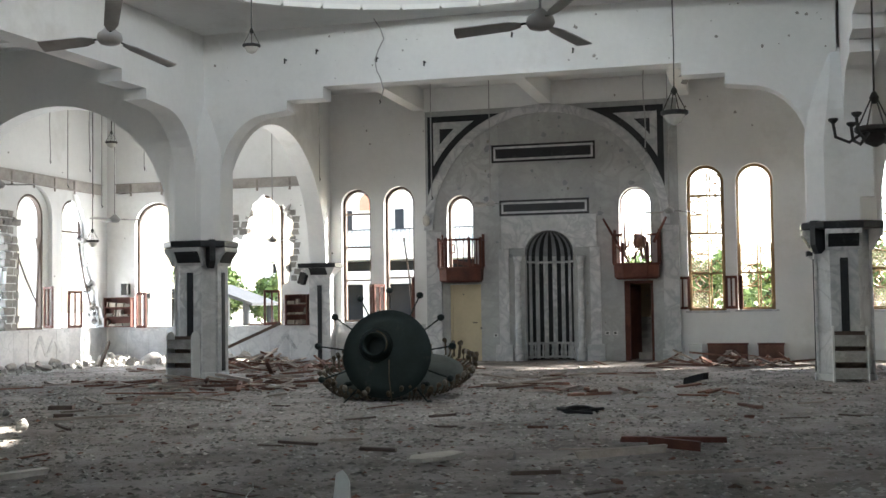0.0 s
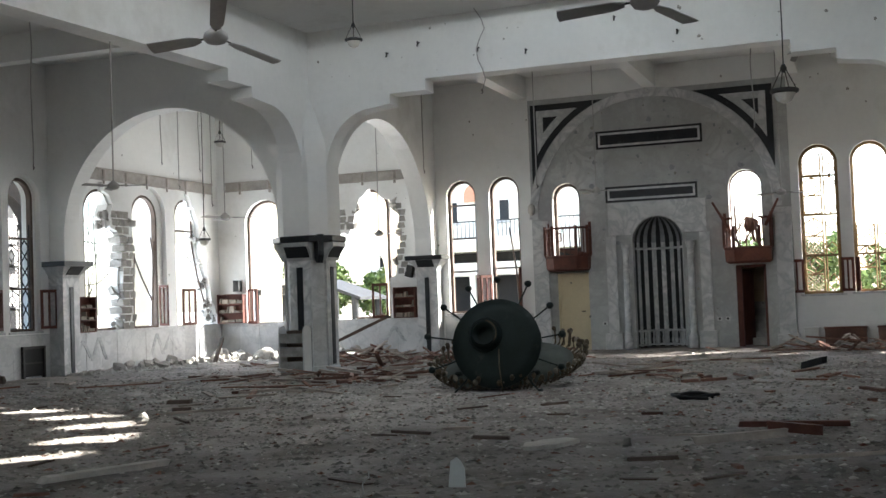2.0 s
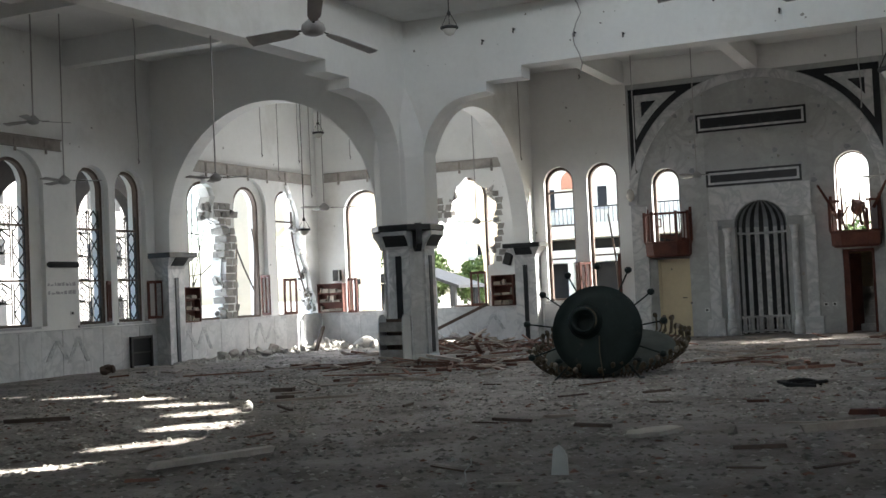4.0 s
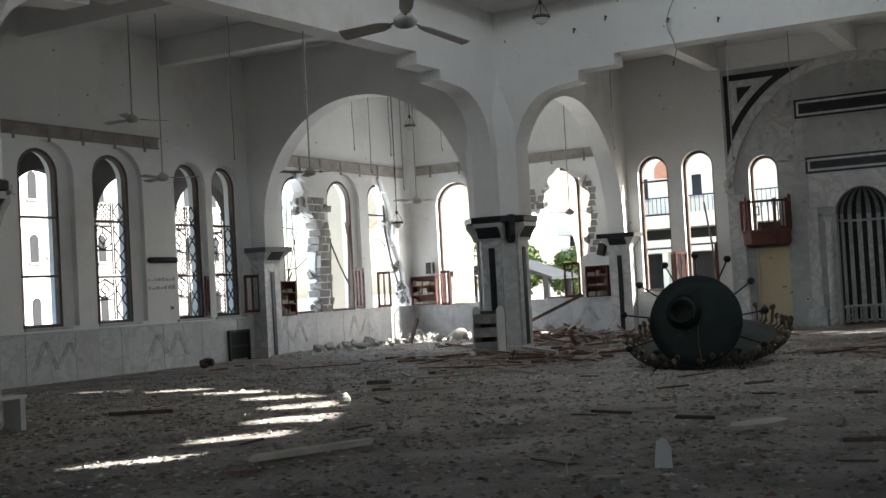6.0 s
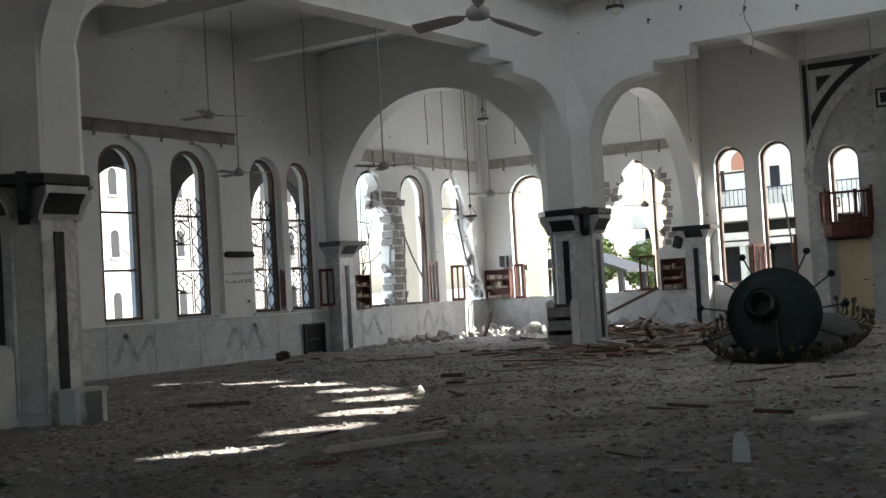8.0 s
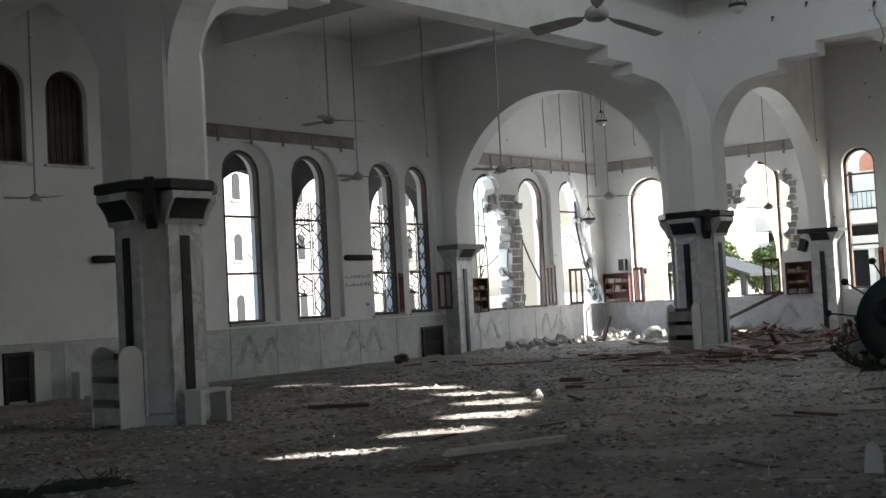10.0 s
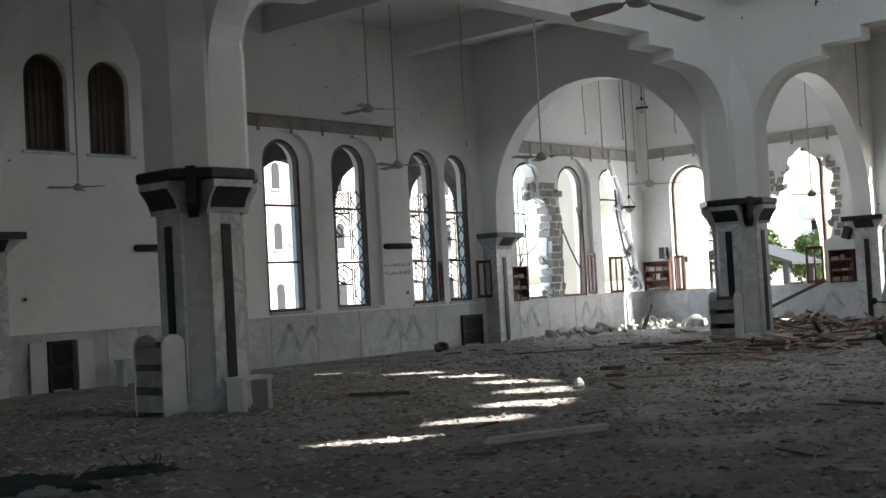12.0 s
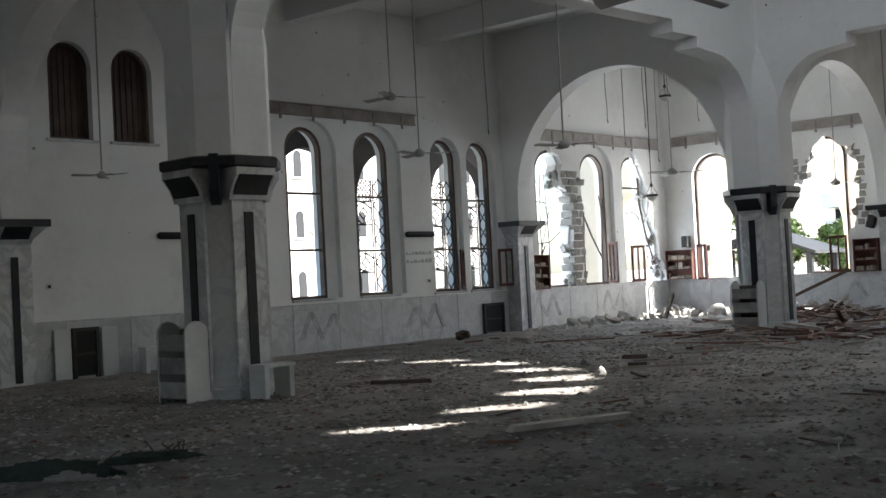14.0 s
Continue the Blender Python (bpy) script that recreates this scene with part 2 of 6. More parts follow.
def band(bm, chain, w, to, d0, d1):
    """A frame strip of width w along a chain of (u, z) points, on its left side."""
    n = len(chain)
    offs = []
    for i in range(n):
        a, b = chain[max(i - 1, 0)], chain[min(i + 1, n - 1)]
        tx, tz = b[0] - a[0], b[1] - a[1]
        l = math.hypot(tx, tz) or 1
        offs.append((chain[i][0] - tz / l * w, chain[i][1] + tx / l * w))
    for i in range(n - 1):
        slab(bm, [chain[i], chain[i + 1], offs[i + 1], offs[i]], to, d0, d1)
    return bm


def chunk(bm, c, s, rnd, n=1):
    """An angular broken lump: a jittered block, or for n=2 a block with knocked-off corners."""
    rot = Euler([rnd.uniform(0, 6) for _ in range(3)]).to_matrix()
    sx = [s * rnd.uniform(0.4, 1.15) for _ in range(3)]
    if n == 1:
        r = bmesh.ops.create_cube(bm, size=1.6)
        for v in r["verts"]:
            v.co = rot @ Vector([v.co[k] * sx[k] * rnd.uniform(0.55, 1.15) for k in range(3)]) + Vector(c)
        return
    r = bmesh.ops.create_icosphere(bm, subdivisions=2, radius=1.0)
    cuts = [(Vector([rnd.uniform(-1, 1) for _ in range(3)]).normalized(), rnd.uniform(0.45, 0.85)) for _ in range(9)]
    for v in r["verts"]:
        q = v.co.copy()
        for d, lim in cuts:
            over = q.dot(d) - lim
            if over > 0:
                q -= d * over
        q *= rnd.uniform(0.96, 1.04)
        v.co = rot @ Vector([q[k] * sx[k] for k in range(3)]) + Vector(c)


def arc_chains(u0, u1, z0, z1, n=10):
    """Left and right outlines, from the sill up to the crown, of a round-headed opening."""
    r = (u1 - u0) / 2
    uc, zs = (u0 + u1) / 2, z1 - r
    left = [(u0, z0)] + [(uc - r * math.cos(a), zs + r * math.sin(a)) for a in [math.pi / 2 * k / n for k in range(n + 1)]]
    right = [(2 * uc - u, z) for u, z in left]
    return left, right


def pierced(bm, u0, u1, z0, z1, holes, to, d0, d1):
    """A wall from u0 to u1 with openings, each (left outline, right outline) from the sill to the crown."""
    holes = sorted(holes, key=lambda h: h[0][0][0])
    edge = u0
    for i, (left, right) in enumerate(holes):
        nxt = min(p[0] for p in holes[i + 1][0]) if i + 1 < len(holes) else None
        end = u1 if nxt is None else (max(p[0] for p in right) + nxt) / 2
        top, sill = left[-1], left[0][1]
        slab(bm, [(edge, sill)] + left + [(top[0], z1), (edge, z1)], to, d0, d1)
        slab(bm, [(end, sill), (end, z1), (top[0], z1)] + right[::-1], to, d0, d1)
        if sill > z0 + 1e-3:
            slab(bm, [(edge, z0), (end, z0), (end, sill), (edge, sill)], to, d0, d1)
        edge = end
    if not holes:
        slab(bm, [(u0, z0), (u1, z0), (u1, z1), (u0, z1)], to, d0, d1)
    return bm


# ---- the hall ----
XL, XR, YQ, YS = -18.1, 7.9, 30.04, -7.0
CX0, CX1, CY0, CY1 = -11.5, 1.55, 9.6, 22.78
ZC, ZB, ZCAP, ZPIL = 7.25, 6.0, 2.88, 2.64
MX, MY = -5.1, 15.9
on_left = lambda u, z, d: Vector((XL - d, u, z))
on_qibla = lambda u, z, d: Vector((u, YQ + d, z))
on_right = lambda u, z, d: Vector((XR + d, u, z))
on_south = lambda u, z, d: Vector((u, YS - d, z))
rng = random.Random(4)


def jag(chain, amount, seed):
    r = random.Random(seed)
    out = []
    for (a, b) in zip(chain, chain[1:]):
        out.append(a)
        for k in (0.33, 0.66):
            out.append((a[0] + (b[0] - a[0]) * k + r.uniform(-amount, amount), a[1] + (b[1] - a[1]) * k + r.uniform(-amount, amount)))
    return out + [chain[-1]]


# openings of the left wall: whole windows, then the shelled corner bay
L_WIN = [(15.70, 16.71, 1.08, 4.6), (17.60, 18.64, 1.08, 4.6), (19.93, 20.88, 1.06, 4.55), (21.19, 22.14, 1.06, 4.55)]
L_HIGH = [(10.5, 11.32, 4.05, 5.72), (11.72, 12.55, 4.05, 5.72)]
c2 = arc_chains(25.92, 27.1, 0.98, 4.5)
c1l, c1r = arc_chains(23.95, 25.2, 0.98, 4.52)
c1r_broken = jag([(25.34, 0.98), (25.38, 1.6), (25.30, 2.3), (25.48, 3.0), (25.55, 3.3), (25.3, 3.4), (24.85, 3.55), (24.80, 3.85), (24.95, 4.15), (24.75, 4.42), (24.575, 4.52)], 0.05, 3)
c3l, c3r = arc_chains(27.92, 28.95, 0.94, 4.5)
c3r_broken = jag([(29.82, 0.94), (29.74, 1.3), (29.5, 1.8), (29.3, 2.4), (29.05, 2.9), (28.95, 3.4), (28.9, 3.9), (28.75, 4.25), (28.435, 4.5)], 0.05, 5)
left_holes = [arc_chains(*w) for w in L_HIGH + L_WIN] + [(c1l, c1r_broken), c2, (c3l, c3r_broken)]


def widen(w, s=0.24, t=0.26):
    return arc_chains(w[0] - s, w[1] + s, w[2], w[3] + t)


left_recess = [arc_chains(*w) for w in L_HIGH] + [arc_chains(w[0] - 0.10, w[1] + 0.30, w[2], w[3] + 0.16) for w in L_WIN[:2]] + \
    [arc_chains(w[0] - 0.02, w[1] + 0.08, w[2], w[3] + 0.05) for w in L_WIN[2:]] + \
    [(arc_chains(23.8, 25.35, 0.98, 4.68)[0], [(u + 0.05, z) for u, z in c1r_broken[:-1]] + [(24.575, 4.68)]), arc_chains(25.78, 27.34, 0.98, 4.72),
     (arc_chains(27.76, 29.11, 0.94, 4.7)[0], [(u + 0.05, z) for u, z in c3r_broken[:-1]] + [(28.435, 4.7)])]
bm = pierced(B(), YS, YQ, 0, ZC, left_holes, on_left, 0.13, 0.45)
pierced(bm, YS, YQ, 0, ZC, left_recess, on_left, 0.0, 0.13)
part("wall_left", bm, PLASTER)
tagged(bpy.data.objects["wall_left"], "white plastered side wall, shelled open at the corner", "wall", kind="structure")

# openings of the qibla wall
Q_CORNER = (-17.2, -15.9, 0.92, 4.5)
Q_ARCHED = (-13.8, -12.72, 0.98, 4.59)
Q_MID = [(-10.95, -10.12, 1.05, 4.64), (-9.74, -8.9, 1.05, 4.67)]
Q_RIGHT = [(-1.75, -0.84, 1.24, 4.89), (-0.55, 0.34, 1.26, 4.89), (2.5, 3.4, 1.22, 4.92), (4.6, 5.5, 1.22, 4.92)]
B_WIN = [(-7.98, -7.24, 2.06, 4.36), (-3.44, -2.64, 2.1, 4.40)]
DOORS = [(-7.92, -7.08, 0.0, 1.98), (-3.35, -2.62, 0.0, 2.02)]
MIH = (-5.90, -4.62, 0.0, 3.36)
ca = arc_chains(*Q_CORNER)
qa_l = jag([(-14.75, 0.98), (-14.8, 1.8), (-14.7, 2.7), (-14.5, 3.5), (-14.2, 3.45), (-13.95, 3.35), (-13.75, 3.5), (-13.7, 3.9), (-13.55, 4.35), (-13.26, 4.59)], 0.05, 8)
qa_r = jag([(-12.70, 0.98), (-12.70, 2.0), (-12.5, 2.3), (-12.36, 2.9), (-12.3, 3.4), (-12.4, 3.9), (-12.45, 4.2), (-12.75, 4.28), (-13.0, 4.5), (-13.26, 4.59)], 0.05, 9)
q_holes = [ca, (qa_l, qa_r)] + [arc_chains(*w) for w in Q_MID + Q_RIGHT]
tall = []
for d, w in zip(DOORS, B_WIN):
    tall.append(arc_chains(w[0], w[1], w[2], w[3]))
bm = B()
# left part, middle and right part, side by side
pierced(bm, XL - 0.45, -8.3, 0, ZC, q_holes[:4], on_qibla, 0.0, 0.42)
pierced(bm, -8.3, -2.2, 2.02, ZC, [tall[0], arc_chains(MIH[0], MIH[1], 2.02, MIH[3]), tall[1]], on_qibla, 0.0, 0.42)
for a, b in ((-8.3, DOORS[0][0]), (DOORS[0][1], MIH[0]), (MIH[1], DOORS[1][0]), (DOORS[1][1], -2.2)):
    slab(bm, [(a, 0), (b, 0), (b, 2.02), (a, 2.02)], on_qibla, 0.0, 0.42)
pierced(bm, -2.2, XR + 0.45, 0, ZC, q_holes[4:], on_qibla, 0.0, 0.42)
tagged(part("wall_qibla", bm, PLASTER), "white plastered prayer wall with arched windows", "wall", kind="structure")

# unseen side wall, the number of its made-up openings set by the light wanted
R_WIN = [(u, u + 0.95, 1.1, 4.6) for u in (4.0, 11.5, 25.5)]
tagged(part("wall_right", pierced(B(), YS, YQ, 0, ZC, [arc_chains(*w) for w in R_WIN], on_right, 0, 0.45), PLASTER),
       "unseen white plastered side wall, round-headed openings added for light", "wall", kind="structure")
# unseen wall behind the camera, its archways added and sized for the light
tagged(part("wall_south", pierced(B(), XL - 0.45, XR + 0.45, 0, ZC, [arc_chains(-13.8, -10.2, 0.0, 3.9), arc_chains(-6.4, -3.8, 0.0, 3.1), arc_chains(0.2, 2.8, 0.0, 2.7)], on_south, 0, 0.45), PLASTER),
       "unseen white plastered back wall, three archways added to let light in", "wall", kind="structure")

# floor
bm = B()
nx, ny = 150, 210
grid = [[None] * (ny + 1) for _ in range(nx + 1)]
for i in range(nx + 1):
    for j in range(ny + 1):
        x, y = XL + (XR - XL) * i / nx, YS + (YQ - YS) * j / ny
        h = 0.018 * noise.noise((x * 1.1, y * 1.1, 0)) + 0.014 * noise.noise((x * 3.3, y * 3.3, 5)) + 0.008 * noise.noise((x * 8, y * 8, 9))
        grid[i][j] = bm.verts.new((x, y, h))
for i in range(nx):
    for j in range(ny):
        bm.faces.new((grid[i][j], grid[i + 1][j], grid[i + 1][j + 1], grid[i][j + 1]))
tagged(part("floor", bm, DUST), "floor under a layer of grey dust and grit", "floor", kind="structure")

# ceiling with the round opening of the dome
RD = 5.9
bm = B()
box(bm, XL - 0.45, CX0, YS - 0.45, YQ + 0.42, ZC, ZC + 0.25)
box(bm, CX1, XR + 0.45, YS - 0.45, YQ + 0.42, ZC, ZC + 0.25)
box(bm, CX0, CX1, YS - 0.45, CY0, ZC, ZC + 0.25)
box(bm, CX0, CX1, CY1, YQ + 0.42, ZC, ZC + 0.25)
flat = lambda u, v, d: Vector((u, v, ZC + d))
N = 64
circ = [(MX + RD * math.cos(2 * math.pi * k / N + math.pi / 4), MY + RD * math.sin(2 * math.pi * k / N + math.pi / 4)) for k in range(N + 1)]
corners = [(CX1, CY1), (CX0, CY1), (CX0, CY0), (CX1, CY0)]
for q in range(4):
    c0, c1_ = corners[q], corners[(q + 1) % 4]
    slab(bm, [c0, c1_] + circ[q * 16:(q + 1) * 16 + 1][::-1], flat, 0.0, 0.25)
# cross beams of the aisles
for x in (-8.75, -5.3, -1.8):
    box(bm, x - 0.16, x + 0.16, CY1 + 0.4, YQ, 6.68, ZC)
for y in (12.1, 15.94, 19.8):
    box(bm, XL, CX0 - 0.4, y - 0.16, y + 0.16, 6.68, ZC)
    box(bm, CX1 + 0.4, XR, y - 0.16, y + 0.16, 6.68, ZC)
tagged(part("ceiling", bm, PLASTER_CEIL), "flat white ceiling with cross beams and a round opening", "ceiling", kind="structure")

# drum and dome above the opening
bm = B()
NW = 24
for k in range(NW):
    a0 = 2 * math.pi * (k - 0.5) / NW - radians(5.25)
    half = RD * math.tan(math.pi / NW)

    def facet(u, z, d, ang=a0 + math.pi / NW):
        r = RD * math.cos(math.pi / NW) + d + 0.06
        return Vector((MX + r * math.cos(ang) - u * math.sin(ang), MY + r * math.sin(ang) + u * math.cos(ang), z))
    walled_up = 10 < (15 * k - 5.25) % 360 - 283 < 66
    pierced(bm, -half, half, ZC, 9.6, [] if walled_up else [arc_chains(-0.38, 0.38, 7.58, 8.42, 6)], facet, 0.0, 0.22)
tagged(part("dome_drum", bm, PLASTER), "white drum with a ring of small arched windows", "dome", kind="structure")
bm = lathe(B(), [(RD * math.cos(a) + 0.3, 9.6 + RD * 0.8 * math.sin(a)) for a in [math.pi / 2 * k / 10 for k in range(10)]] + [(0.05, 9.6 + RD * 0.8)], 48)
bmesh.ops.translate(bm, vec=(MX, MY, 0), verts=bm.verts)
bm.faces.ensure_lookup_table()
for f in [f for f in bm.faces if len(f.verts) > 20 and f.calc_center_median().z < 9.7]:
    bm.faces.remove(f)
tagged(part("dome", bm, PLASTER_CEIL, smooth=True), "plain white dome shell", "dome", kind="structure")
# drum ring trim
bm = B()
for k in range(48):
    a, b = 2 * math.pi * k / 48, 2 * math.pi * (k + 0.94) / 48
    rr = RD - 0.05
    slab(bm, [(rr * math.cos(a), rr * math.sin(a)), (rr * math.cos(b), rr * math.sin(b)), ((rr + 0.12) * math.cos(b), (rr + 0.12) * math.sin(b)), ((rr + 0.12) * math.cos(a), (rr + 0.12) * math.sin(a))],
         lambda u, v, d: Vector((MX + u, MY + v, ZC + d)), -0.05, 0.05)
tagged(part("trim", bm, PLASTER), "white stone ring round the dome opening", "trim", kind="structure")

# ---- arches and beams between the columns ----
TH = 0.24


def arch_wall(name, u0, u1, zs, zt, to):
    """Wall carried by a stilted round arch between supports."""
    r = (u1 - u0) / 2
    chain = arc_chains(u0, u1, zs, zt, 16)
    bm = pierced(B(), u0 - 0.45, u1 + 0.45, zs, ZC, [chain], to, -0.24, 0.24)
    return tagged(part(name, bm, PLASTER), "white plastered arch between column and wall", "arch", kind="structure")


def beam_wall(name, u0, u1, to, r=1.1, step=0.4, tread=0.8, near=None):
    """Deep beam with rounded haunches and two stepped corbels at each end; near: radius and springing of its first haunch."""
    def end(r, zs):
        pts = [(-0.5, 3.3), (0, 3.3)] + [(r - r * math.cos(a), zs + (5.5 - zs) * math.sin(a)) for a in [math.pi / 2 * k / 10 for k in range(11)]]
        return pts + [(r + step, 5.55), (r + step, 5.76), (r + step + tread, 5.76), (r + step + tread, ZB)]
    first = [(u0 + u, z) for u, z in end(*(near or (r, 4.25)))]
    other = [(u1 - u, z) for u, z in end(r, 4.25)][::-1]
    bm = slab(B(), first + other + [(u1 + 0.5, ZC), (u0 - 0.5, ZC)], to, -TH, TH)
    return tagged(part(name, bm, PLASTER), "deep white beam with rounded haunches and stepped corbels", "beam", kind="structure")


S = 0.604
skew = lambda u: -12.4 + (u - CY0) / (CY1 - CY0) * 0.9
across = lambda yy: (lambda u, z, d: Vector((u, yy + d, z)))
along = lambda xx: (lambda u, z, d: Vector((xx + d, u, z)))
for yy in (CY0, CY1):
    arch_wall("arch", XL + 0.42, (-12.4 if yy == CY0 else CX0) - S, ZPIL, 5.95, across(yy))
    arch_wall("arch", CX1 + S, XR - 0.42, ZPIL, 5.95, across(yy))
    beam_wall("beam", CX0 + S, CX1 - S, across(yy)) if yy == CY1 else beam_wall("beam", -12.4 + S, 2.6 - S, across(yy))
for xx in (CX0, CX1):
    arch_wall("arch", CY1 + S, YQ - 0.42, ZPIL, 5.90, along(xx))
    beam_wall("beam", CY0 + S, CY1 - S, (lambda u, z, d: Vector((skew(u) + d, u, z))) if xx < 0 else along(1.75), 1.21, 0.6, 0.8, (0.9, 4.7))


def octagon(w, c):
    h = w / 2
    return [(h, -h + c), (h, h - c), (h - c, h), (-h + c, h), (-h, h - c), (-h, -h + c), (-h + c, -h), (h - c, -h)]


def loft(bm, rings):
    vs = [[bm.verts.new((x, y, z)) for x, y in pts] for pts, z in rings]
    n = len(vs[0])
    for a, b in zip(vs, vs[1:]):
        for k in range(n):
            bm.faces.new((a[k], a[(k + 1) % n], b[(k + 1) % n], b[k]))
    bm.faces.new(vs[0][::-1])
    bm.faces.new(vs[-1])
    return bm


def column(x, y, keels):
    col = thing("column", "octagonal white marble column with black strips and capital", "column", "columns of the hall", pose(x, y, 0), "structure")
    W = 1.0
    part("shaft", loft(B(), [(octagon(0.98, 0.25), 0.0), (octagon(0.98, 0.25), 0.12), (octagon(0.92, 0.25), 0.14), (octagon(0.92, 0.25), 2.735)]), MARBLE_COLUMN, col, "grey stained marble core")
    part("abacus", loft(B(), [(octagon(1.36, 0.36), 2.742), (octagon(1.42, 0.37), 2.765), (octagon(1.42, 0.37), 2.86), (octagon(1.36, 0.36), ZCAP)]), MARBLE_BLACK, col, "black marble slab")
    part("upper_pier", loft(B(), [(octagon(1.2, 0.3), ZCAP), (octagon(1.2, 0.3), 4.3), (octagon(1.12, 0.34), 4.9), (octagon(0.92, 0.3), 5.4), (octagon(0.66, 0.2), 5.8), (octagon(0.4, 0.08), 6.1)]), PLASTER, col, "white plastered upper pier")
    for k in range(4):
        m = pose(0, 0, 0, 0, 0, 90 * k)
        to_face = lambda u, z, d: m @ Vector((u, d, z))
        facing = part("facing", slab(B(), [(0.455, 0), (W / 2 + 0.025, 0), (W / 2 + 0.025, 0.10), (W / 2, 0.125), (W / 2, 2.36), (0.455, 2.36)], to_face, -0.245, 0.245), MARBLE, col, "white veined marble slab")
        part("strip", box(B(), W / 2 + 0.002, W / 2 + 0.018, -0.07, 0.07, 0.16, 2.22, m), MARBLE_BLACK, facing, "black marble strip")
        curve = [(0.03, 2.32), (0.05, 2.42), (0.09, 2.51), (0.145, 2.59), (0.20, 2.65), (0.20, 2.738)]
        pts = [(0.455, 2.362)] + [(W / 2 + e, max(z, 2.362)) for e, z in curve] + [(0.455, 2.738)]
        br = part("bracket", slab(B(), pts, to_face, -0.31, 0.31), MARBLE, col, "white marble bracket")
        pts = [(W / 2 + e + 0.003, z) for e, z in curve[1:5]] + [(W / 2 + e + 0.016, z) for e, z in curve[1:5]][::-1]
        part("inlay", slab(B(), pts, to_face, -0.265, 0.265), MARBLE_BLACK, br, "black marble inlay")
        if k not in keels:
            continue
        m = pose(0, 0, 0, 0, 0, 45 + 90 * k)
        bm = slab(B(), [(0.465, 2.40), (0.60, 2.30), (0.66, 2.30), (0.745, 2.46), (0.745, 2.90), (0.465, 2.90)], lambda u, z, d: m @ Vector((u, d, z)), -0.06, 0.06)
        part("keel", bm, MARBLE_BLACK, col, "black marble keel")
    return col


col = column(CX0 + 0.02, CY1, (3,))
column(CX1 - 0.1, CY1, (2,))
for x, y in ((-12.4, CY0), (2.6, CY0)):
    other = copy_thing(col, pose(x, y, 0))
    if y == CY0:
        other.scale = (1, 1, 1.05)


def pilaster(m):
    p = thing("pilaster", "white marble wall pilaster with black strip and capital", "pilaster", "wall pilasters", m, "structure")
    part("shaft", box(B(), -0.30, 0.30, -0.40, 0.0, 0, 2.25), MARBLE, p)
    part("strip", box(B(), -0.06, 0.06, -0.42, -0.402, 0.05, 2.05), MARBLE_BLACK, p, "black marble strip")
    prof = [(0.0, 2.25), (0.03, 2.33), (0.12, 2.44), (0.2, 2.52)]
    rings = [([(-0.3 - e, -0.4 - e), (0.3 + e, -0.4 - e), (0.3 + e, 0), (-0.3 - e, 0)], z) for e, z in prof]
    part("capital", loft(B(), rings), MARBLE, p)
    part("abacus", box(B(), -0.53, 0.53, -0.64, 0, 2.522, ZPIL), MARBLE_BLACK, p, "black marble slab")
    bm = slab(B(), [(-0.42, 2.33), (-0.445, 2.33), (-0.535, 2.44), (-0.615, 2.518), (-0.59, 2.518), (-0.5, 2.44)], lambda u, z, d: Vector((d, u, z)), -0.24, 0.24)
    part("bracket_panel", bm, MARBLE_BLACK, p, "black marble panel")
    return p


pil = pilaster(pose(CX0 + 0.05, YQ, 0))
copy_thing(pil, pose(CX1 + 0.05, YQ, 0))
copy_thing(pil, pose(XL, CY1, 0, 0, 0, 90))
copy_thing(pil, pose(XL, 9.55, 0, 0, 0, 90))
copy_thing(pil, pose(XR, CY1, 0, 0, 0, -90))

# ---- prayer wall: marble facing, niche, balconies, doors ----
face = lambda d0: (lambda u, z, d: Vector((u, YQ - d0 - d, z)))
bm = B()
pierced(bm, -8.55, -1.95, 2.02, 6.62, [tall[0], arc_chains(MIH[0], MIH[1], 2.02, MIH[3]), tall[1]], on_qibla, -0.05, -0.002)
for a, b in ((-8.55, DOORS[0][0]), (DOORS[0][1], MIH[0]), (MIH[1], DOORS[1][0]), (DOORS[1][1], -1.95)):
    slab(bm, [(a, 0), (b, 0), (b, 2.02), (a, 2.02)], on_qibla, -0.05, -0.002)
facing = tagged(part("marble_facing", bm, MARBLE_DIRTY), "veined grey-white marble facing, stained and pocked", "wall facing", kind="structure")
AC = (-5.38, 3.45)


def spandrel(d, side):
    r = 3.24 + d
    cx, cz = -AC[0], 6.48 - d
    w = 3.1 - d
    a0, a1 = math.acos(min(1, w / r)), math.asin((cz - AC[1]) / r)
    pts = [(AC[0] + side * r * math.cos(a0 + (a1 - a0) * k / 14), AC[1] + r * math.sin(a0 + (a1 - a0) * k / 14)) for k in range(15)]
    return pts + [(AC[0] + side * w, cz)]


for side in (-1, 1):
    for d, lift, mat, nm in ((0.0, 0.0, MARBLE_BLACK, "black_border"), (0.16, 0.004, MARBLE, "white_border"), (0.34, 0.008, MARBLE_BLACK, "black_triangle")):
        part("inlay", slab(B(), spandrel(d, side), face(0.05), lift, lift + 0.012), mat, facing)
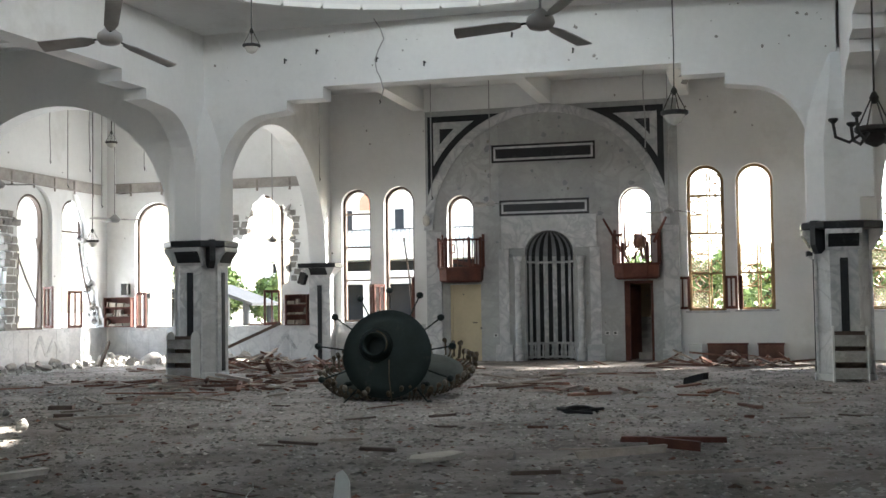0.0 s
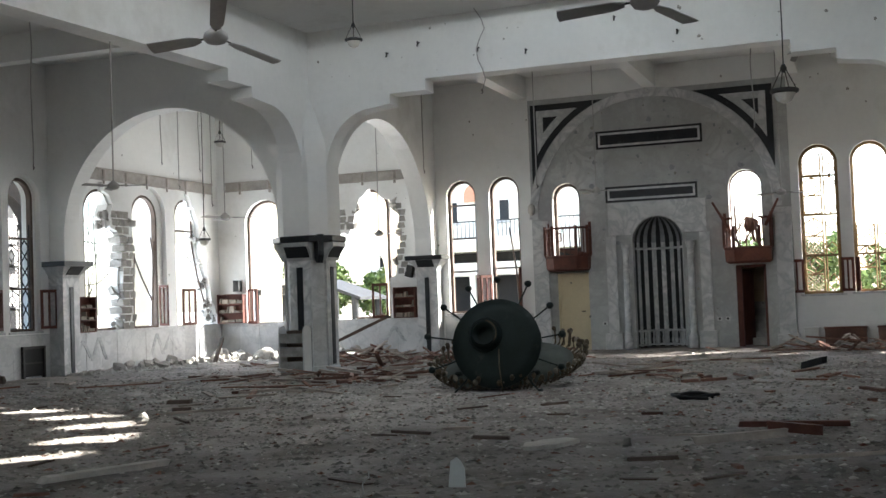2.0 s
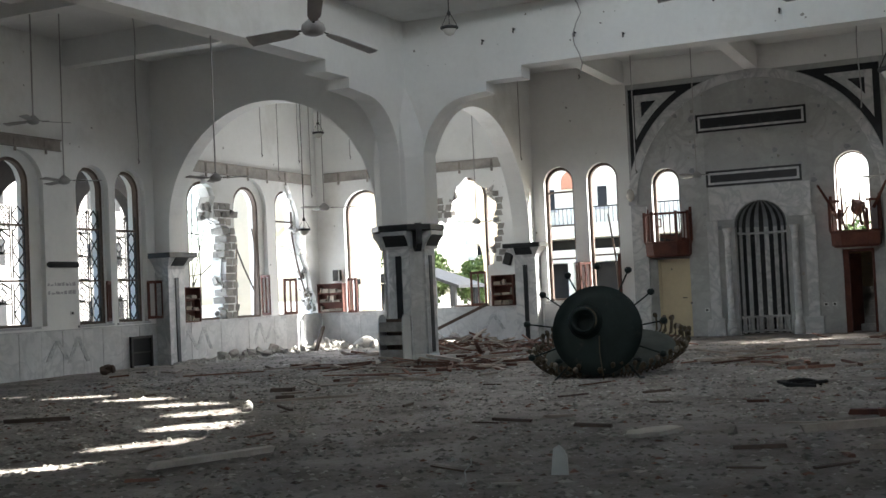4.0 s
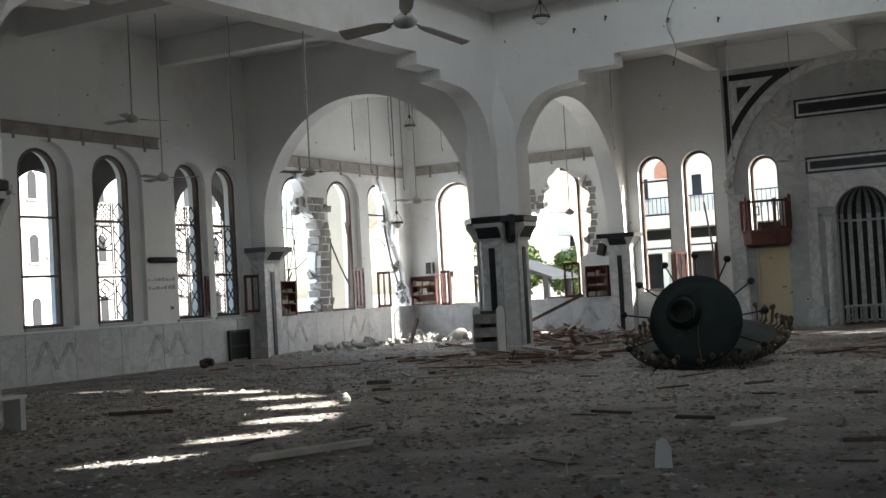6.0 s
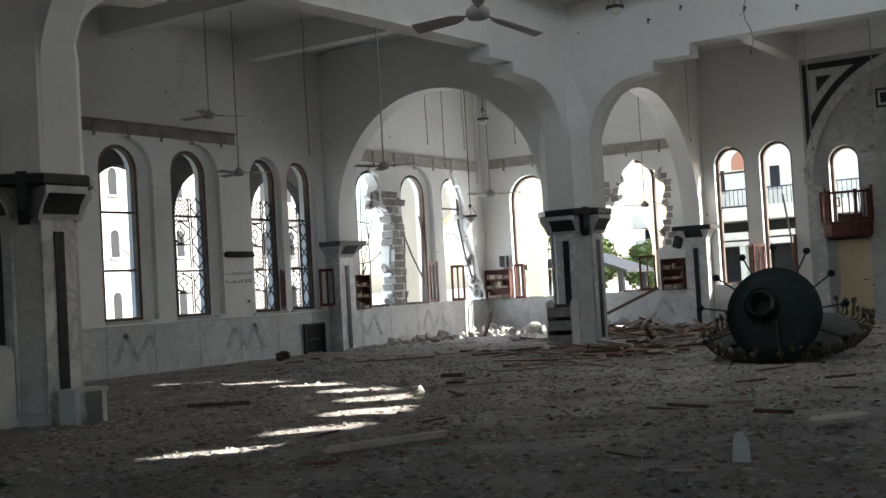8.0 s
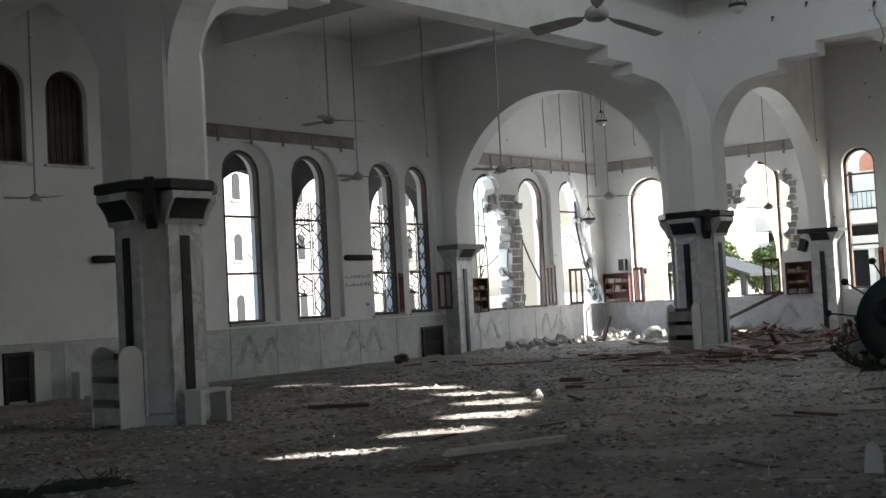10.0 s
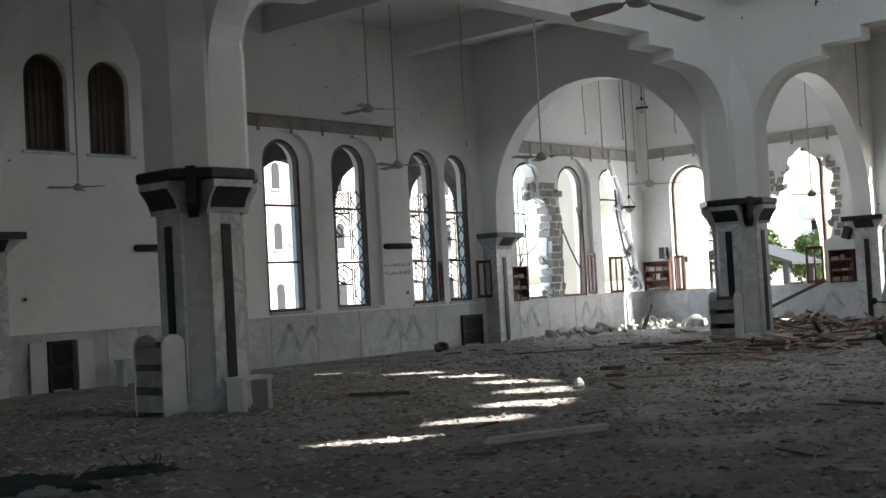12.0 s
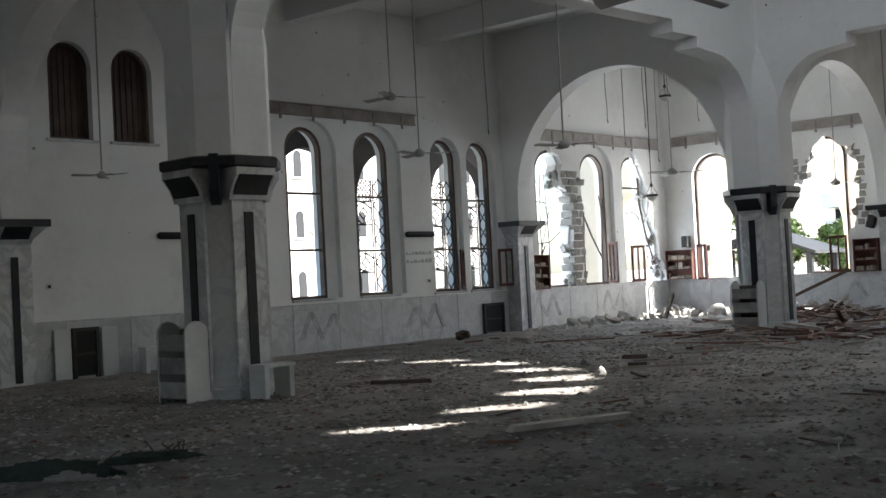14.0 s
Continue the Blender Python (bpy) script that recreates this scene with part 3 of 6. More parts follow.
# arch band under the spandrels
for k in range(22):
    a, b = math.pi * k / 22, math.pi * (k + 0.985) / 22
    pts = [(AC[0] + r * math.cos(x), AC[1] + r * math.sin(x)) for r, x in ((3.0, a), (3.22, a), (3.22, b), (3.0, b))]
    part("voussoir", slab(B(), pts, face(0.05), 0.0, 0.03), MARBLE, facing)
for (u0, u1, z0, z1) in ((-6.74, -4.02, 5.17, 5.64), (-6.55, -4.20, 3.77, 4.18)):
    for d, lift, mat in ((0.0, 0.0, MARBLE_BLACK), (0.055, 0.004, MARBLE), (0.11, 0.008, MARBLE_BLACK)):
        part("inscription_panel", slab(B(), [(u0 + d, z0 + d), (u1 - d, z0 + d), (u1 - d, z1 - d), (u0 + d, z1 - d)], face(0.05), lift, lift + 0.015), mat, facing)
# corner pilasters of the facing and square slabs beside the niche
for u in (-8.32, -2.15):
    part("edge_slab", box(B(), u - 0.2, u + 0.2, YQ - 0.16, YQ - 0.05, 0.0, 3.4), MARBLE, facing)
    part("plinth", box(B(), u - 0.26, u + 0.26, YQ - 0.2, YQ - 0.05, 0.0, 0.3), MARBLE, facing)
for u in (-6.45, -4.07):
    part("niche_slab", box(B(), u - 0.13, u + 0.13, YQ - 0.12, YQ - 0.05, 0.42, 2.9), MARBLE, facing)
    part("plinth", box(B(), u - 0.22, u + 0.22, YQ - 0.2, YQ - 0.05, 0.0, 0.42), MARBLE, facing)
part("niche_head", pierced(B(), -6.5, -4.02, 2.92, 3.75, [arc_chains(MIH[0], MIH[1], 2.92, MIH[3] + 0.02)], face(0.05), 0.0, 0.06), MARBLE, facing)

# floor of the niche and of the closets behind the doors
tagged(part("floor_behind", box(B(), -8.4, -2.05, YQ, YQ + 2.4, -0.38, -0.004), DUST), "dusty floor of the niche and closets", "floor", kind="structure")

# prayer niche
mih = tagged(thing("mihrab", "arched prayer niche lined with black and white marble stripes", "prayer niche", at=pose((MIH[0] + MIH[1]) / 2, YQ, 0)), kind="structure")
R = 0.64
ns = 17
for k in range(ns):
    a, b = math.pi * k / ns, math.pi * (k + 1) / ns
    pts = [(r * math.cos(x), r * math.sin(x) * 1.15) for r, x in ((R, a), (R, b), (R + 0.05, b), (R + 0.05, a))]
    part("stripe", slab(B(), pts, lambda u, z, d: Vector((u, z + 0.002, d)), 0.02, 2.72), MARBLE_BLACK if k % 2 else MARBLE, mih)
    bm = B()
    rows = []
    for j in range(7):
        e = math.pi / 2 * j / 6.2
        rows.append([bm.verts.new((R * math.cos(e) * math.cos(x), R * 1.15 * math.cos(e) * math.sin(x) + 0.002, 2.72 + R * math.sin(e))) for x in (a, b)])
    for p, q in zip(rows, rows[1:]):
        bm.faces.new((p[0], p[1], q[1], q[0]))
    part("vault_stripe", bm, MARBLE_BLACK if k % 2 else MARBLE_GREY, mih)
bm = B()
for k in range(14):
    a = math.pi * (k + 0.5) / 14
    lathe(bm, [(0.02, 0.1), (0.035, 0.2), (0.02, 0.3), (0.03, 0.42)], 6, Matrix.Translation((0.56 * math.cos(a), 0.56 * math.sin(a) + 0.05, 0)))
for z in (0.08, 0.44, 2.56):
    part("moulding", tube(B(), [(0.58 * math.cos(math.pi * k / 14), 0.58 * math.sin(math.pi * k / 14) + 0.06, z) for k in range(15)], 0.03, 6), MARBLE, mih)
part("lattice_band", bm, MARBLE, mih, "pierced white marble band")
part("backing", pierced(B(), -0.9, 0.9, 0, 3.6, [], lambda u, z, d: Vector((u, 0.85 + d, z)), 0, 0.1), PLASTER, mih)
for sx in (-1, 1):
    part("side_wall", box(B(), sx * 0.72 - 0.02, sx * 0.72 + 0.02, 0.42, 0.85, 0, 3.6), PLASTER, mih)
part("roof", box(B(), -0.9, 0.9, 0.42, 0.95, 3.6, 3.7), PLASTER, mih)
for sx in (-1, 1):
    bm = lathe(B(), [(0.12, 0.0), (0.12, 0.3), (0.085, 0.36), (0.08, 2.5), (0.11, 2.58), (0.12, 2.7)], 14, Matrix.Translation((sx * 0.82, -0.10, 0)))
    part("colonnette", bm, MARBLE, mih, smooth=True)


def balcony(x, broken):
    b = thing("balcony", "red-brown wooden pulpit balcony, " + ("smashed and full of splinters" if broken else "its rail slightly bent"), "balcony", "pulpit balconies", pose(x, YQ - 0.05, 2.06), "")
    W, D = 0.56, 0.55
    half = [(-W, 0), (-W, -D * 0.6), (-W * 0.55, -D), (W * 0.55, -D), (W, -D * 0.6), (W, 0)]
    bm = B()
    rings = []
    for s_, z in ((0.86, 0.0), (0.98, 0.05), (1.0, 0.34), (1.04, 0.36), (1.04, 0.40)):
        rings.append([bm.verts.new((u * s_, v * s_, z)) for u, v in half])
    for p, q in zip(rings, rings[1:]):
        for k in range(5):
            bm.faces.new((p[k], p[k + 1], q[k + 1], q[k]))
    bm.faces.new(rings[0][::-1])
    bm.faces.new(rings[-1])
    part("base", bm, WOOD_RED, b)
    for k, (u, v) in enumerate(half):
        h = 1.16 + (0.10 if k in (0, 5) else 0) - (0.25 if broken and k in (2, 3) else 0)
        part("post", box(B(), u - 0.035, u + 0.035, v - 0.035, v + 0.035, 0.4, h), WOOD_RED, b)
    r2 = random.Random(7 + int(broken))
    for k in range(5):
        (u0, v0), (u1, v1) = half[k], half[k + 1]
        n = 3 if k in (1, 3) else 4
        if not (broken and k == 2):
            part("handrail", tube(B(), [(u0, v0, 1.1), (u1, v1, 1.1)], 0.032, 6), WOOD_RED, b)
        for j in range(1, n):
            if broken and r2.random() < 0.35:
                continue
            u, v = u0 + (u1 - u0) * j / n, v0 + (v1 - v0) * j / n
            part("baluster", tube(B(), [(u, v, 0.4), (u + r2.uniform(-.02, .02), v, 1.09)], 0.016, 5), WOOD_RED, b)
    if not broken:
        bm = B()
        for z0, z1, u0, u1 in ((0.75, 0.78, -0.12, 0.04), (0.95, 0.98, -0.12, 0.04), (0.75, 0.98, -0.12, -0.09), (0.75, 0.98, 0.01, 0.04)):
            box(bm, u0 - 0.1, u1 - 0.1, -D - 0.02, -D + 0.02, z0, z1)
        part("square_ornament", bm, WOOD_RED, b)
        part("fallen_board", box(B(), -0.3, 0.45, -0.3, -0.26, 0.45, 0.55, pose(0, 0, 0, 0, 12, 0)), WOOD_RED, b)
    else:
        for j in range(9):
            p = Vector((r2.uniform(-0.4, 0.4), -r2.uniform(0.1, 0.45), r2.uniform(0.42, 0.75)))
            q = p + Vector((r2.uniform(-0.35, 0.35), r2.uniform(-0.1, 0.1), r2.uniform(0.25, 0.75)))
            part("splinter", tube(B(), [p, q], r2.uniform(0.02, 0.05), 5, 0.5), WOOD_PILE, b)
        for sx in (-1, 1):
            part("splinter", tube(B(), [(sx * 0.45, -0.4, 0.9), (sx * 0.78, -0.55, 1.52)], 0.04, 5, 0.7), WOOD_RED, b)
        bm = B()
        chunk(bm, (0.05, -0.3, 0.95), 0.28, r2, 2)
        part("torn_padding", bm, WOOD_PILE, b)
    return b


balcony(-7.56, False)
balcony(-3.0, True)
door1 = tagged(thing("door_1", "closed cream-painted door under the balcony", "door", at=pose(-7.5, YQ, 0)), kind="structure")
part("leaf", box(B(), -0.36, 0.36, 0.06, 0.11, 0.0, 1.95), CREAM, door1)
for x0, x1, z0, z1 in ((-0.42, -0.36, 0, 2.0), (0.36, 0.42, 0, 2.0), (-0.36, 0.36, 1.95, 2.0)):
    part("jamb", box(B(), x0, x1, 0.0, 0.14, z0, z1), CREAM, door1)
part("handle", tube(B(), [(0.28, 0.05, 1.0), (0.28, 0.0, 1.0), (0.18, 0.0, 1.0)], 0.012), IRON, door1)
door2 = tagged(thing("door_2", "open doorway with a red-brown frame into a dark stair room", "door", at=pose(-2.985, YQ, 0)), kind="structure")
for x0, x1, z0, z1 in ((-0.365, -0.23, 0, 2.02), (0.30, 0.365, 0, 2.02), (-0.23, 0.30, 1.95, 2.02)):
    part("jamb", box(B(), x0, x1, -0.02, 0.2, z0, z1), WOOD_RED, door2)
part("leaf", box(B(), 0, 0.62, -0.02, 0.02, 0.02, 1.92, pose(-0.28, 0.2, 0, 0, 0, 68)), WOOD_RED, door2)
# closed rooms behind the two doors
for u0, u1 in ((-8.25, -6.7), (-3.7, -2.2)):
    bm = B()
    box(bm, u0, u1, YQ + 2.2, YQ + 2.3, 0, 2.06)
    box(bm, u0 - 0.1, u0, YQ + 0.42, YQ + 2.3, 0, 2.06)
    box(bm, u1, u1 + 0.1, YQ + 0.42, YQ + 2.3, 0, 2.06)
    box(bm, u0 - 0.1, u1 + 0.1, YQ + 0.42, YQ + 2.3, 2.06, 2.14)
    tagged(part("wall_stair_room", bm, BEIGE), "plain closet walls behind the door", "wall", kind="structure")
stairs = thing("stair", "plain concrete steps behind the open door", "stair", at=pose(-2.95, YQ + 0.6, 0))
for k in range(6):
    part("step", box(B(), -0.65, 0.6, 0.25 * k, 0.25 * k + 0.26, 0, 0.18 * (k + 1)), CONCRETE, stairs)

# ---- windows ----


def lattice(bm, u0, u1, z0, z1, to, seed, keep=1.0, thick=1.0):
    """Iron grille: a field of fine mesh and long lozenges beside a chain of small diamonds."""
    r = random.Random(seed)
    w = u1 - u0
    us = u0 + w * 0.56

    def bar(p, q, rad):
        tube(bm, [to(p[0], p[1], 0.2), to(q[0], q[1], 0.2)], rad * thick, 4)
    for u in (u0, us, us + 0.06, u1):
        bar((u, z0), (u, z1), 0.024)
    nrow = max(1, round((z1 - z0) / (w * 0.62)))
    for j in range(nrow):
        za, zb = z0 + (z1 - z0) * j / nrow, z0 + (z1 - z0) * (j + 1) / nrow
        if r.random() > keep:
            continue
        bar((u0, za), (us, za), 0.022)
        if j % 2 == 0:
            n = 5
            cw, chh = (us - u0) / n, (zb - za) / n
            for k in range(n):
                for l in range(n):
                    ua, zl = u0 + cw * k, za + chh * l
                    bar((ua, zl), (ua + cw, zl + chh), 0.0125)
                    bar((ua, zl + chh), (ua + cw, zl), 0.0125)
        else:
            um, h = (u0 + us) / 2, zb - za
            for s in (u0, us):
                bar((um, za), (s, za + h * 0.3), 0.024)
                bar((s, za + h * 0.7), (um, zb), 0.024)
                m = um + (s - um) * 0.5
                bar((um, za + h * 0.25), (m, za + h * 0.5), 0.02)
                bar((m, za + h * 0.5), (um, za + h * 0.75), 0.02)
            bar((um, za), (um, za + h * 0.25), 0.02)
            bar((um, zb - h * 0.25), (um, zb), 0.02)
    ul, uc = us + 0.06, (us + 0.06 + u1) / 2
    n = max(2, round((z1 - z0) / (u1 - ul) / 1.25))
    for k in range(n):
        za, zb = z0 + (z1 - z0) * k / n, z0 + (z1 - z0) * (k + 1) / n
        if r.random() > keep:
            continue
        for s in (ul, u1):
            bar((uc, za), (s, (za + zb) / 2), 0.02)
            bar((s, (za + zb) / 2), (uc, zb), 0.02)
    return bm


win_no = [0]


def window(w, to, label, bars=(), grille=None, keep=1.0, frame_w=0.07, sides="lr", shutters=(), wood=WOOD_FRAME, iron=IRON):
    win_no[0] += 1
    ob = tagged(thing("window_%d" % win_no[0], label, "window", "arched windows"), kind="structure")
    l, r = arc_chains(w[0], w[1], w[2], w[3], 12)
    bm = B()
    if "l" in sides:
        band(bm, [(u, z) for u, z in l][::-1], frame_w, to, 0.14, 0.26)
    if "r" in sides:
        band(bm, r, frame_w, to, 0.14, 0.26)
    slab(bm, [(w[0], w[2]), (w[1], w[2]), (w[1], w[2] + 0.06), (w[0], w[2] + 0.06)], to, 0.14, 0.26)
    part("window_frame", bm, wood, ob, "brown wooden frame")
    for z in bars:
        part("transom", slab(B(), [(w[0] + 0.03, z), (w[1] - 0.03, z), (w[1] - 0.03, z + 0.045), (w[0] + 0.03, z + 0.045)], to, 0.16, 0.23), wood, ob)
    if grille:
        for z0, z1 in grille:
            part("grille", lattice(B(), w[0] + 0.07, w[1] - 0.07, z0, z1, to, win_no[0], keep, 0.8), iron, ob, "openwork lattice")
    part("window_sill", slab(B(), [(w[0] - 0.08, w[2] - 0.05), (w[1] + 0.08, w[2] - 0.05), (w[1] + 0.08, w[2] - 0.003), (w[0] - 0.08, w[2] - 0.003)], to, -0.05, 0.3), MARBLE, ob)
    for (u, width, z0, z1, ang) in shutters:
        hinge = to(u, 0, -0.04)
        fwd = (to(u + 0.1, 0, 0.1) - to(u, 0, 0.1)).normalized()
        inn = (to(u, 0, 0.0) - to(u, 0, 0.1)).normalized()
        way = fwd * math.cos(radians(ang)) + inn * math.sin(radians(ang))
        nrm = way.cross(Vector((0, 0, 1)))
        bm = B()

        def sh(a, z, d):
            return Vector((hinge.x, hinge.y, 0)) + way * a + nrm * d + Vector((0, 0, z))
        for a0, a1, b0, b1 in ((0, 0.06, z0, z1), (width - 0.06, width, z0, z1), (0.06, width - 0.06, z0, z0 + 0.07), (0.06, width - 0.06, z1 - 0.07, z1), (width / 2 - 0.02, width / 2 + 0.02, z0 + 0.07, z1 - 0.07)):
            slab(bm, [(a0, b0), (a1, b0), (a1, b1), (a0, b1)], sh, -0.018, 0.018)
        part("shutter", bm, WOOD_RED, ob, "red-brown wooden casement standing open")
    return ob


window(L_WIN[0], on_left, "tall arched window, its glass blown out, bare brown frame", (2.06, 3.22))
window(L_WIN[1], on_left, "tall arched window with iron lattice and a low casement", (2.02, 3.18), [(1.15, 2.0), (2.1, 3.6)], 0.95)
window(L_WIN[2], on_left, "narrow arched window with iron lattice, dusty", (2.0, 3.15), [(1.12, 2.0), (2.05, 3.6)], 1.0, shutters=[(20.88, 0.42, 1.1, 2.0, 150)])
window(L_WIN[3], on_left, "narrow arched window with iron lattice and an open casement", (2.0, 3.15), [(1.12, 2.0), (2.05, 3.5)], 0.9, shutters=[(22.14, 0.42, 1.1, 2.0, 25)])
window((23.95, 25.2, 0.98, 4.52), on_left, "shelled window with only one side of its frame left", (), sides="l")
window((25.92, 27.1, 0.98, 4.5), on_left, "wide arched opening, twisted frame, glass gone", (), shutters=[(26.9, 0.5, 1.02, 2.1, 120)])
window((27.92, 28.95, 0.94, 4.5), on_left, "arched opening with a shattered jamb", (3.6,), sides="l", shutters=[(28.0, 0.5, 1.0, 2.0, 15)])
window(Q_CORNER, on_qibla, "arched corner window without glass, low casement left", (), shutters=[(-17.15, 0.42, 0.95, 1.95, 20)])
window(Q_ARCHED, on_qibla, "shelled arched opening with a strip of frame", (), sides="r", shutters=[(-12.75, 0.45, 1.0, 1.95, 150)])
window(Q_MID[0], on_qibla, "arched window, bare brown frame, low casement standing open", (2.15, 3.05, 3.95), shutters=[(-10.14, 0.4, 1.1, 2.05, 60)])
window(Q_MID[1], on_qibla, "arched window, bare brown frame, broken low casement", (2.2,), shutters=[(-9.72, 0.4, 1.1, 2.05, 120), (-8.92, 0.35, 1.1, 2.2, 80)])
window(B_WIN[0], on_qibla, "small arched window above the balcony, empty frame", ())
window(B_WIN[1], on_qibla, "small arched opening above the broken balcony", (), frame_w=0.03)
window(Q_RIGHT[0], on_qibla, "arched window with ornamental lattice, partly torn", (2.15, 3.15, 4.1), [(1.3, 2.15), (2.2, 3.1), (3.2, 4.1), (4.15, 4.7)], 0.88, wood=GOLD_WOOD, iron=GOLD_WOOD, shutters=[(-1.72, 0.36, 1.28, 2.1, 172), (-0.86, 0.30, 1.28, 2.1, 8)])
window(Q_RIGHT[1], on_qibla, "arched window with lattice left in its lower half", (2.15,), [(1.3, 2.9)], 0.85, wood=GOLD_WOOD, iron=GOLD_WOOD, shutters=[(-0.52, 0.1, 1.28, 2.1, 30)])
window(Q_RIGHT[2], on_qibla, "arched window with torn lattice", (2.2,), [(1.3, 4.0)], 0.7, wood=GOLD_WOOD, iron=GOLD_WOOD)
window(Q_RIGHT[3], on_qibla, "arched window with torn lattice", (2.2,), [(1.3, 4.0)], 0.7, wood=GOLD_WOOD, iron=GOLD_WOOD)
for w in L_HIGH:
    ob = window(w, on_left, "high arched window closed by dark curtains", (), frame_w=0.05)
    bm = B()
    l, r = arc_chains(*w)
    n = 14
    for k in range(n):
        u0, u1 = w[0] + (w[1] - w[0]) * k / n, w[0] + (w[1] - w[0]) * (k + 1) / n
        rad = (w[1] - w[0]) / 2
        off = min(abs(u0 - w[0] - rad), abs(u1 - w[0] - rad))
        hz = w[3] - rad + math.sqrt(max(0.0, rad * rad - off * off)) + 0.03
        slab(bm, [(u0, w[2]), (u1, w[2]), (u1, hz), (u0, hz)], on_left, 0.27 + 0.03 * (k % 2), 0.31 + 0.03 * (k % 2))
    part("curtain", bm, WOOD_FRAME, ob, "dark brown pleated curtain")

# concrete blocks bared along the broken edges
def blocks(name, label, spots, to, seed):
    ob = thing(name, label, "masonry", kind="structure")
    r2 = random.Random(seed)
    for (u, z, w_, h_) in spots:
        j = r2.uniform(-0.03, 0.03)
        me = slab(B(), [(u + j, z), (u + w_ + j + r2.uniform(-.05, .05), z + r2.uniform(-.01, .01)), (u + w_ + j, z + h_ - 0.02), (u + j + r2.uniform(-.04, .04), z + h_ - 0.02)], to, -0.012, 0.36)
        part("block", me, BLOCK, ob)
    return ob


pier_blocks = []
for k in range(12):
    cut = 25.35 + 0.07 * math.sin(k * 2.1)
    pier_blocks += [(cut, 0.98 + 0.2 * k, 0.22 + 0.05 * (k % 2), 0.19), (cut + 0.235 + 0.05 * (k % 2), 0.98 + 0.2 * k, 0.2, 0.19)]
blocks("broken_masonry", "bared grey blocks of the shelled wall pier", pier_blocks, on_left, 1)
blocks("broken_masonry", "bared grey blocks hanging over the shelled pier", [(24.93 + 0.07 * (k // 4 % 2) + 0.24 * (k % 4), 3.42 + 0.2 * (k // 4), 0.225, 0.19) for k in range(12) if k not in (0, 3, 11)], on_left, 7)
blocks("broken_masonry", "bared grey blocks of the shelled lintel", [(-14.45 + 0.05 * (k // 3 % 2) + 0.24 * (k % 3), 3.5 + 0.2 * (k // 3), 0.225, 0.19) for k in range(9) if k != 8], on_qibla, 8)
blocks("broken_masonry", "bared grey blocks beside the shelled opening", [(-12.42 + 0.06 * math.sin(k * 1.7), 2.2 + 0.18 * k, 0.17 + 0.05 * (k % 2), 0.17) for k in range(11)], on_qibla, 3)


def crumbled(label, spots, to, seed, wires=6):
    """Shattered concrete left hanging at an opening: angular lumps and bent bars."""
    r = random.Random(seed)
    ob = thing("broken_edge", label, "masonry", kind="structure")
    for u, z, spread, n in spots:
        for k in range(n):
            bm = B()
            chunk(bm, to(u + r.gauss(0, spread), z + r.gauss(0, spread * 0.8), r.uniform(0.02, 0.3)), r.uniform(0.05, 0.15), r, 1 + k % 2)
            part("lump", bm, (BLOCK, CONCRETE)[k % 3 == 2], ob)
    for k in range(wires):
        u, z, spread, n = spots[k % len(spots)]
        q = [(u + r.gauss(0, 0.12), z + r.gauss(0, 0.1))]
        for j in range(4):
            q.append((q[-1][0] + r.gauss(0, 0.12), q[-1][1] - r.uniform(-0.05, 0.2)))
        part("bent_bar", tube(B(), [to(x, y, 0.08 + 0.04 * math.sin(i)) for i, (x, y) in enumerate(q)], 0.009, 5), IRON, ob)
    return ob


crumbled("shattered lintel of grey blocks hanging over the pier", [(25.15, 3.62, 0.15, 16), (25.55, 3.75, 0.16, 12), (24.95, 3.85, 0.1, 8)], on_left, 2)
crumbled("crumbled jamb of the shelled window", [(29.62, 1.6, 0.13, 9), (29.42, 2.15, 0.1, 8), (29.15, 2.75, 0.07, 7), (29.78, 1.15, 0.1, 8), (28.98, 3.4, 0.05, 5)], on_left, 3)
crumbled("crumbled pier edge above the sill", [(25.36, 1.15, 0.09, 7), (25.36, 1.9, 0.06, 6), (25.45, 2.7, 0.07, 6)], on_left, 4, 3)
crumbled("shattered lintel hanging over the shelled opening", [(-13.95, 3.7, 0.16, 16), (-14.25, 3.95, 0.14, 12), (-13.72, 4.1, 0.08, 7)], on_qibla, 5)
crumbled("crumbled jamb with bared blocks", [(-12.45, 2.6, 0.07, 7), (-12.35, 3.4, 0.07, 8), (-12.5, 4.15, 0.08, 7)], on_qibla, 6)


def scrap(label, runs, to, mat=IRON, seed=1):
    """Torn window bars and frame strips: each run is a chain of (u, z), with its radius."""
    r = random.Random(seed)
    ob = thing("torn_frame", label, "window frame", "torn window frames")
    for chain, rad in runs:
        part("strip", tube(B(), [to(u + r.gauss(0, 0.012), z, 0.2 + r.gauss(0, 0.02)) for u, z in chain], rad, 5), mat, ob)
    return ob


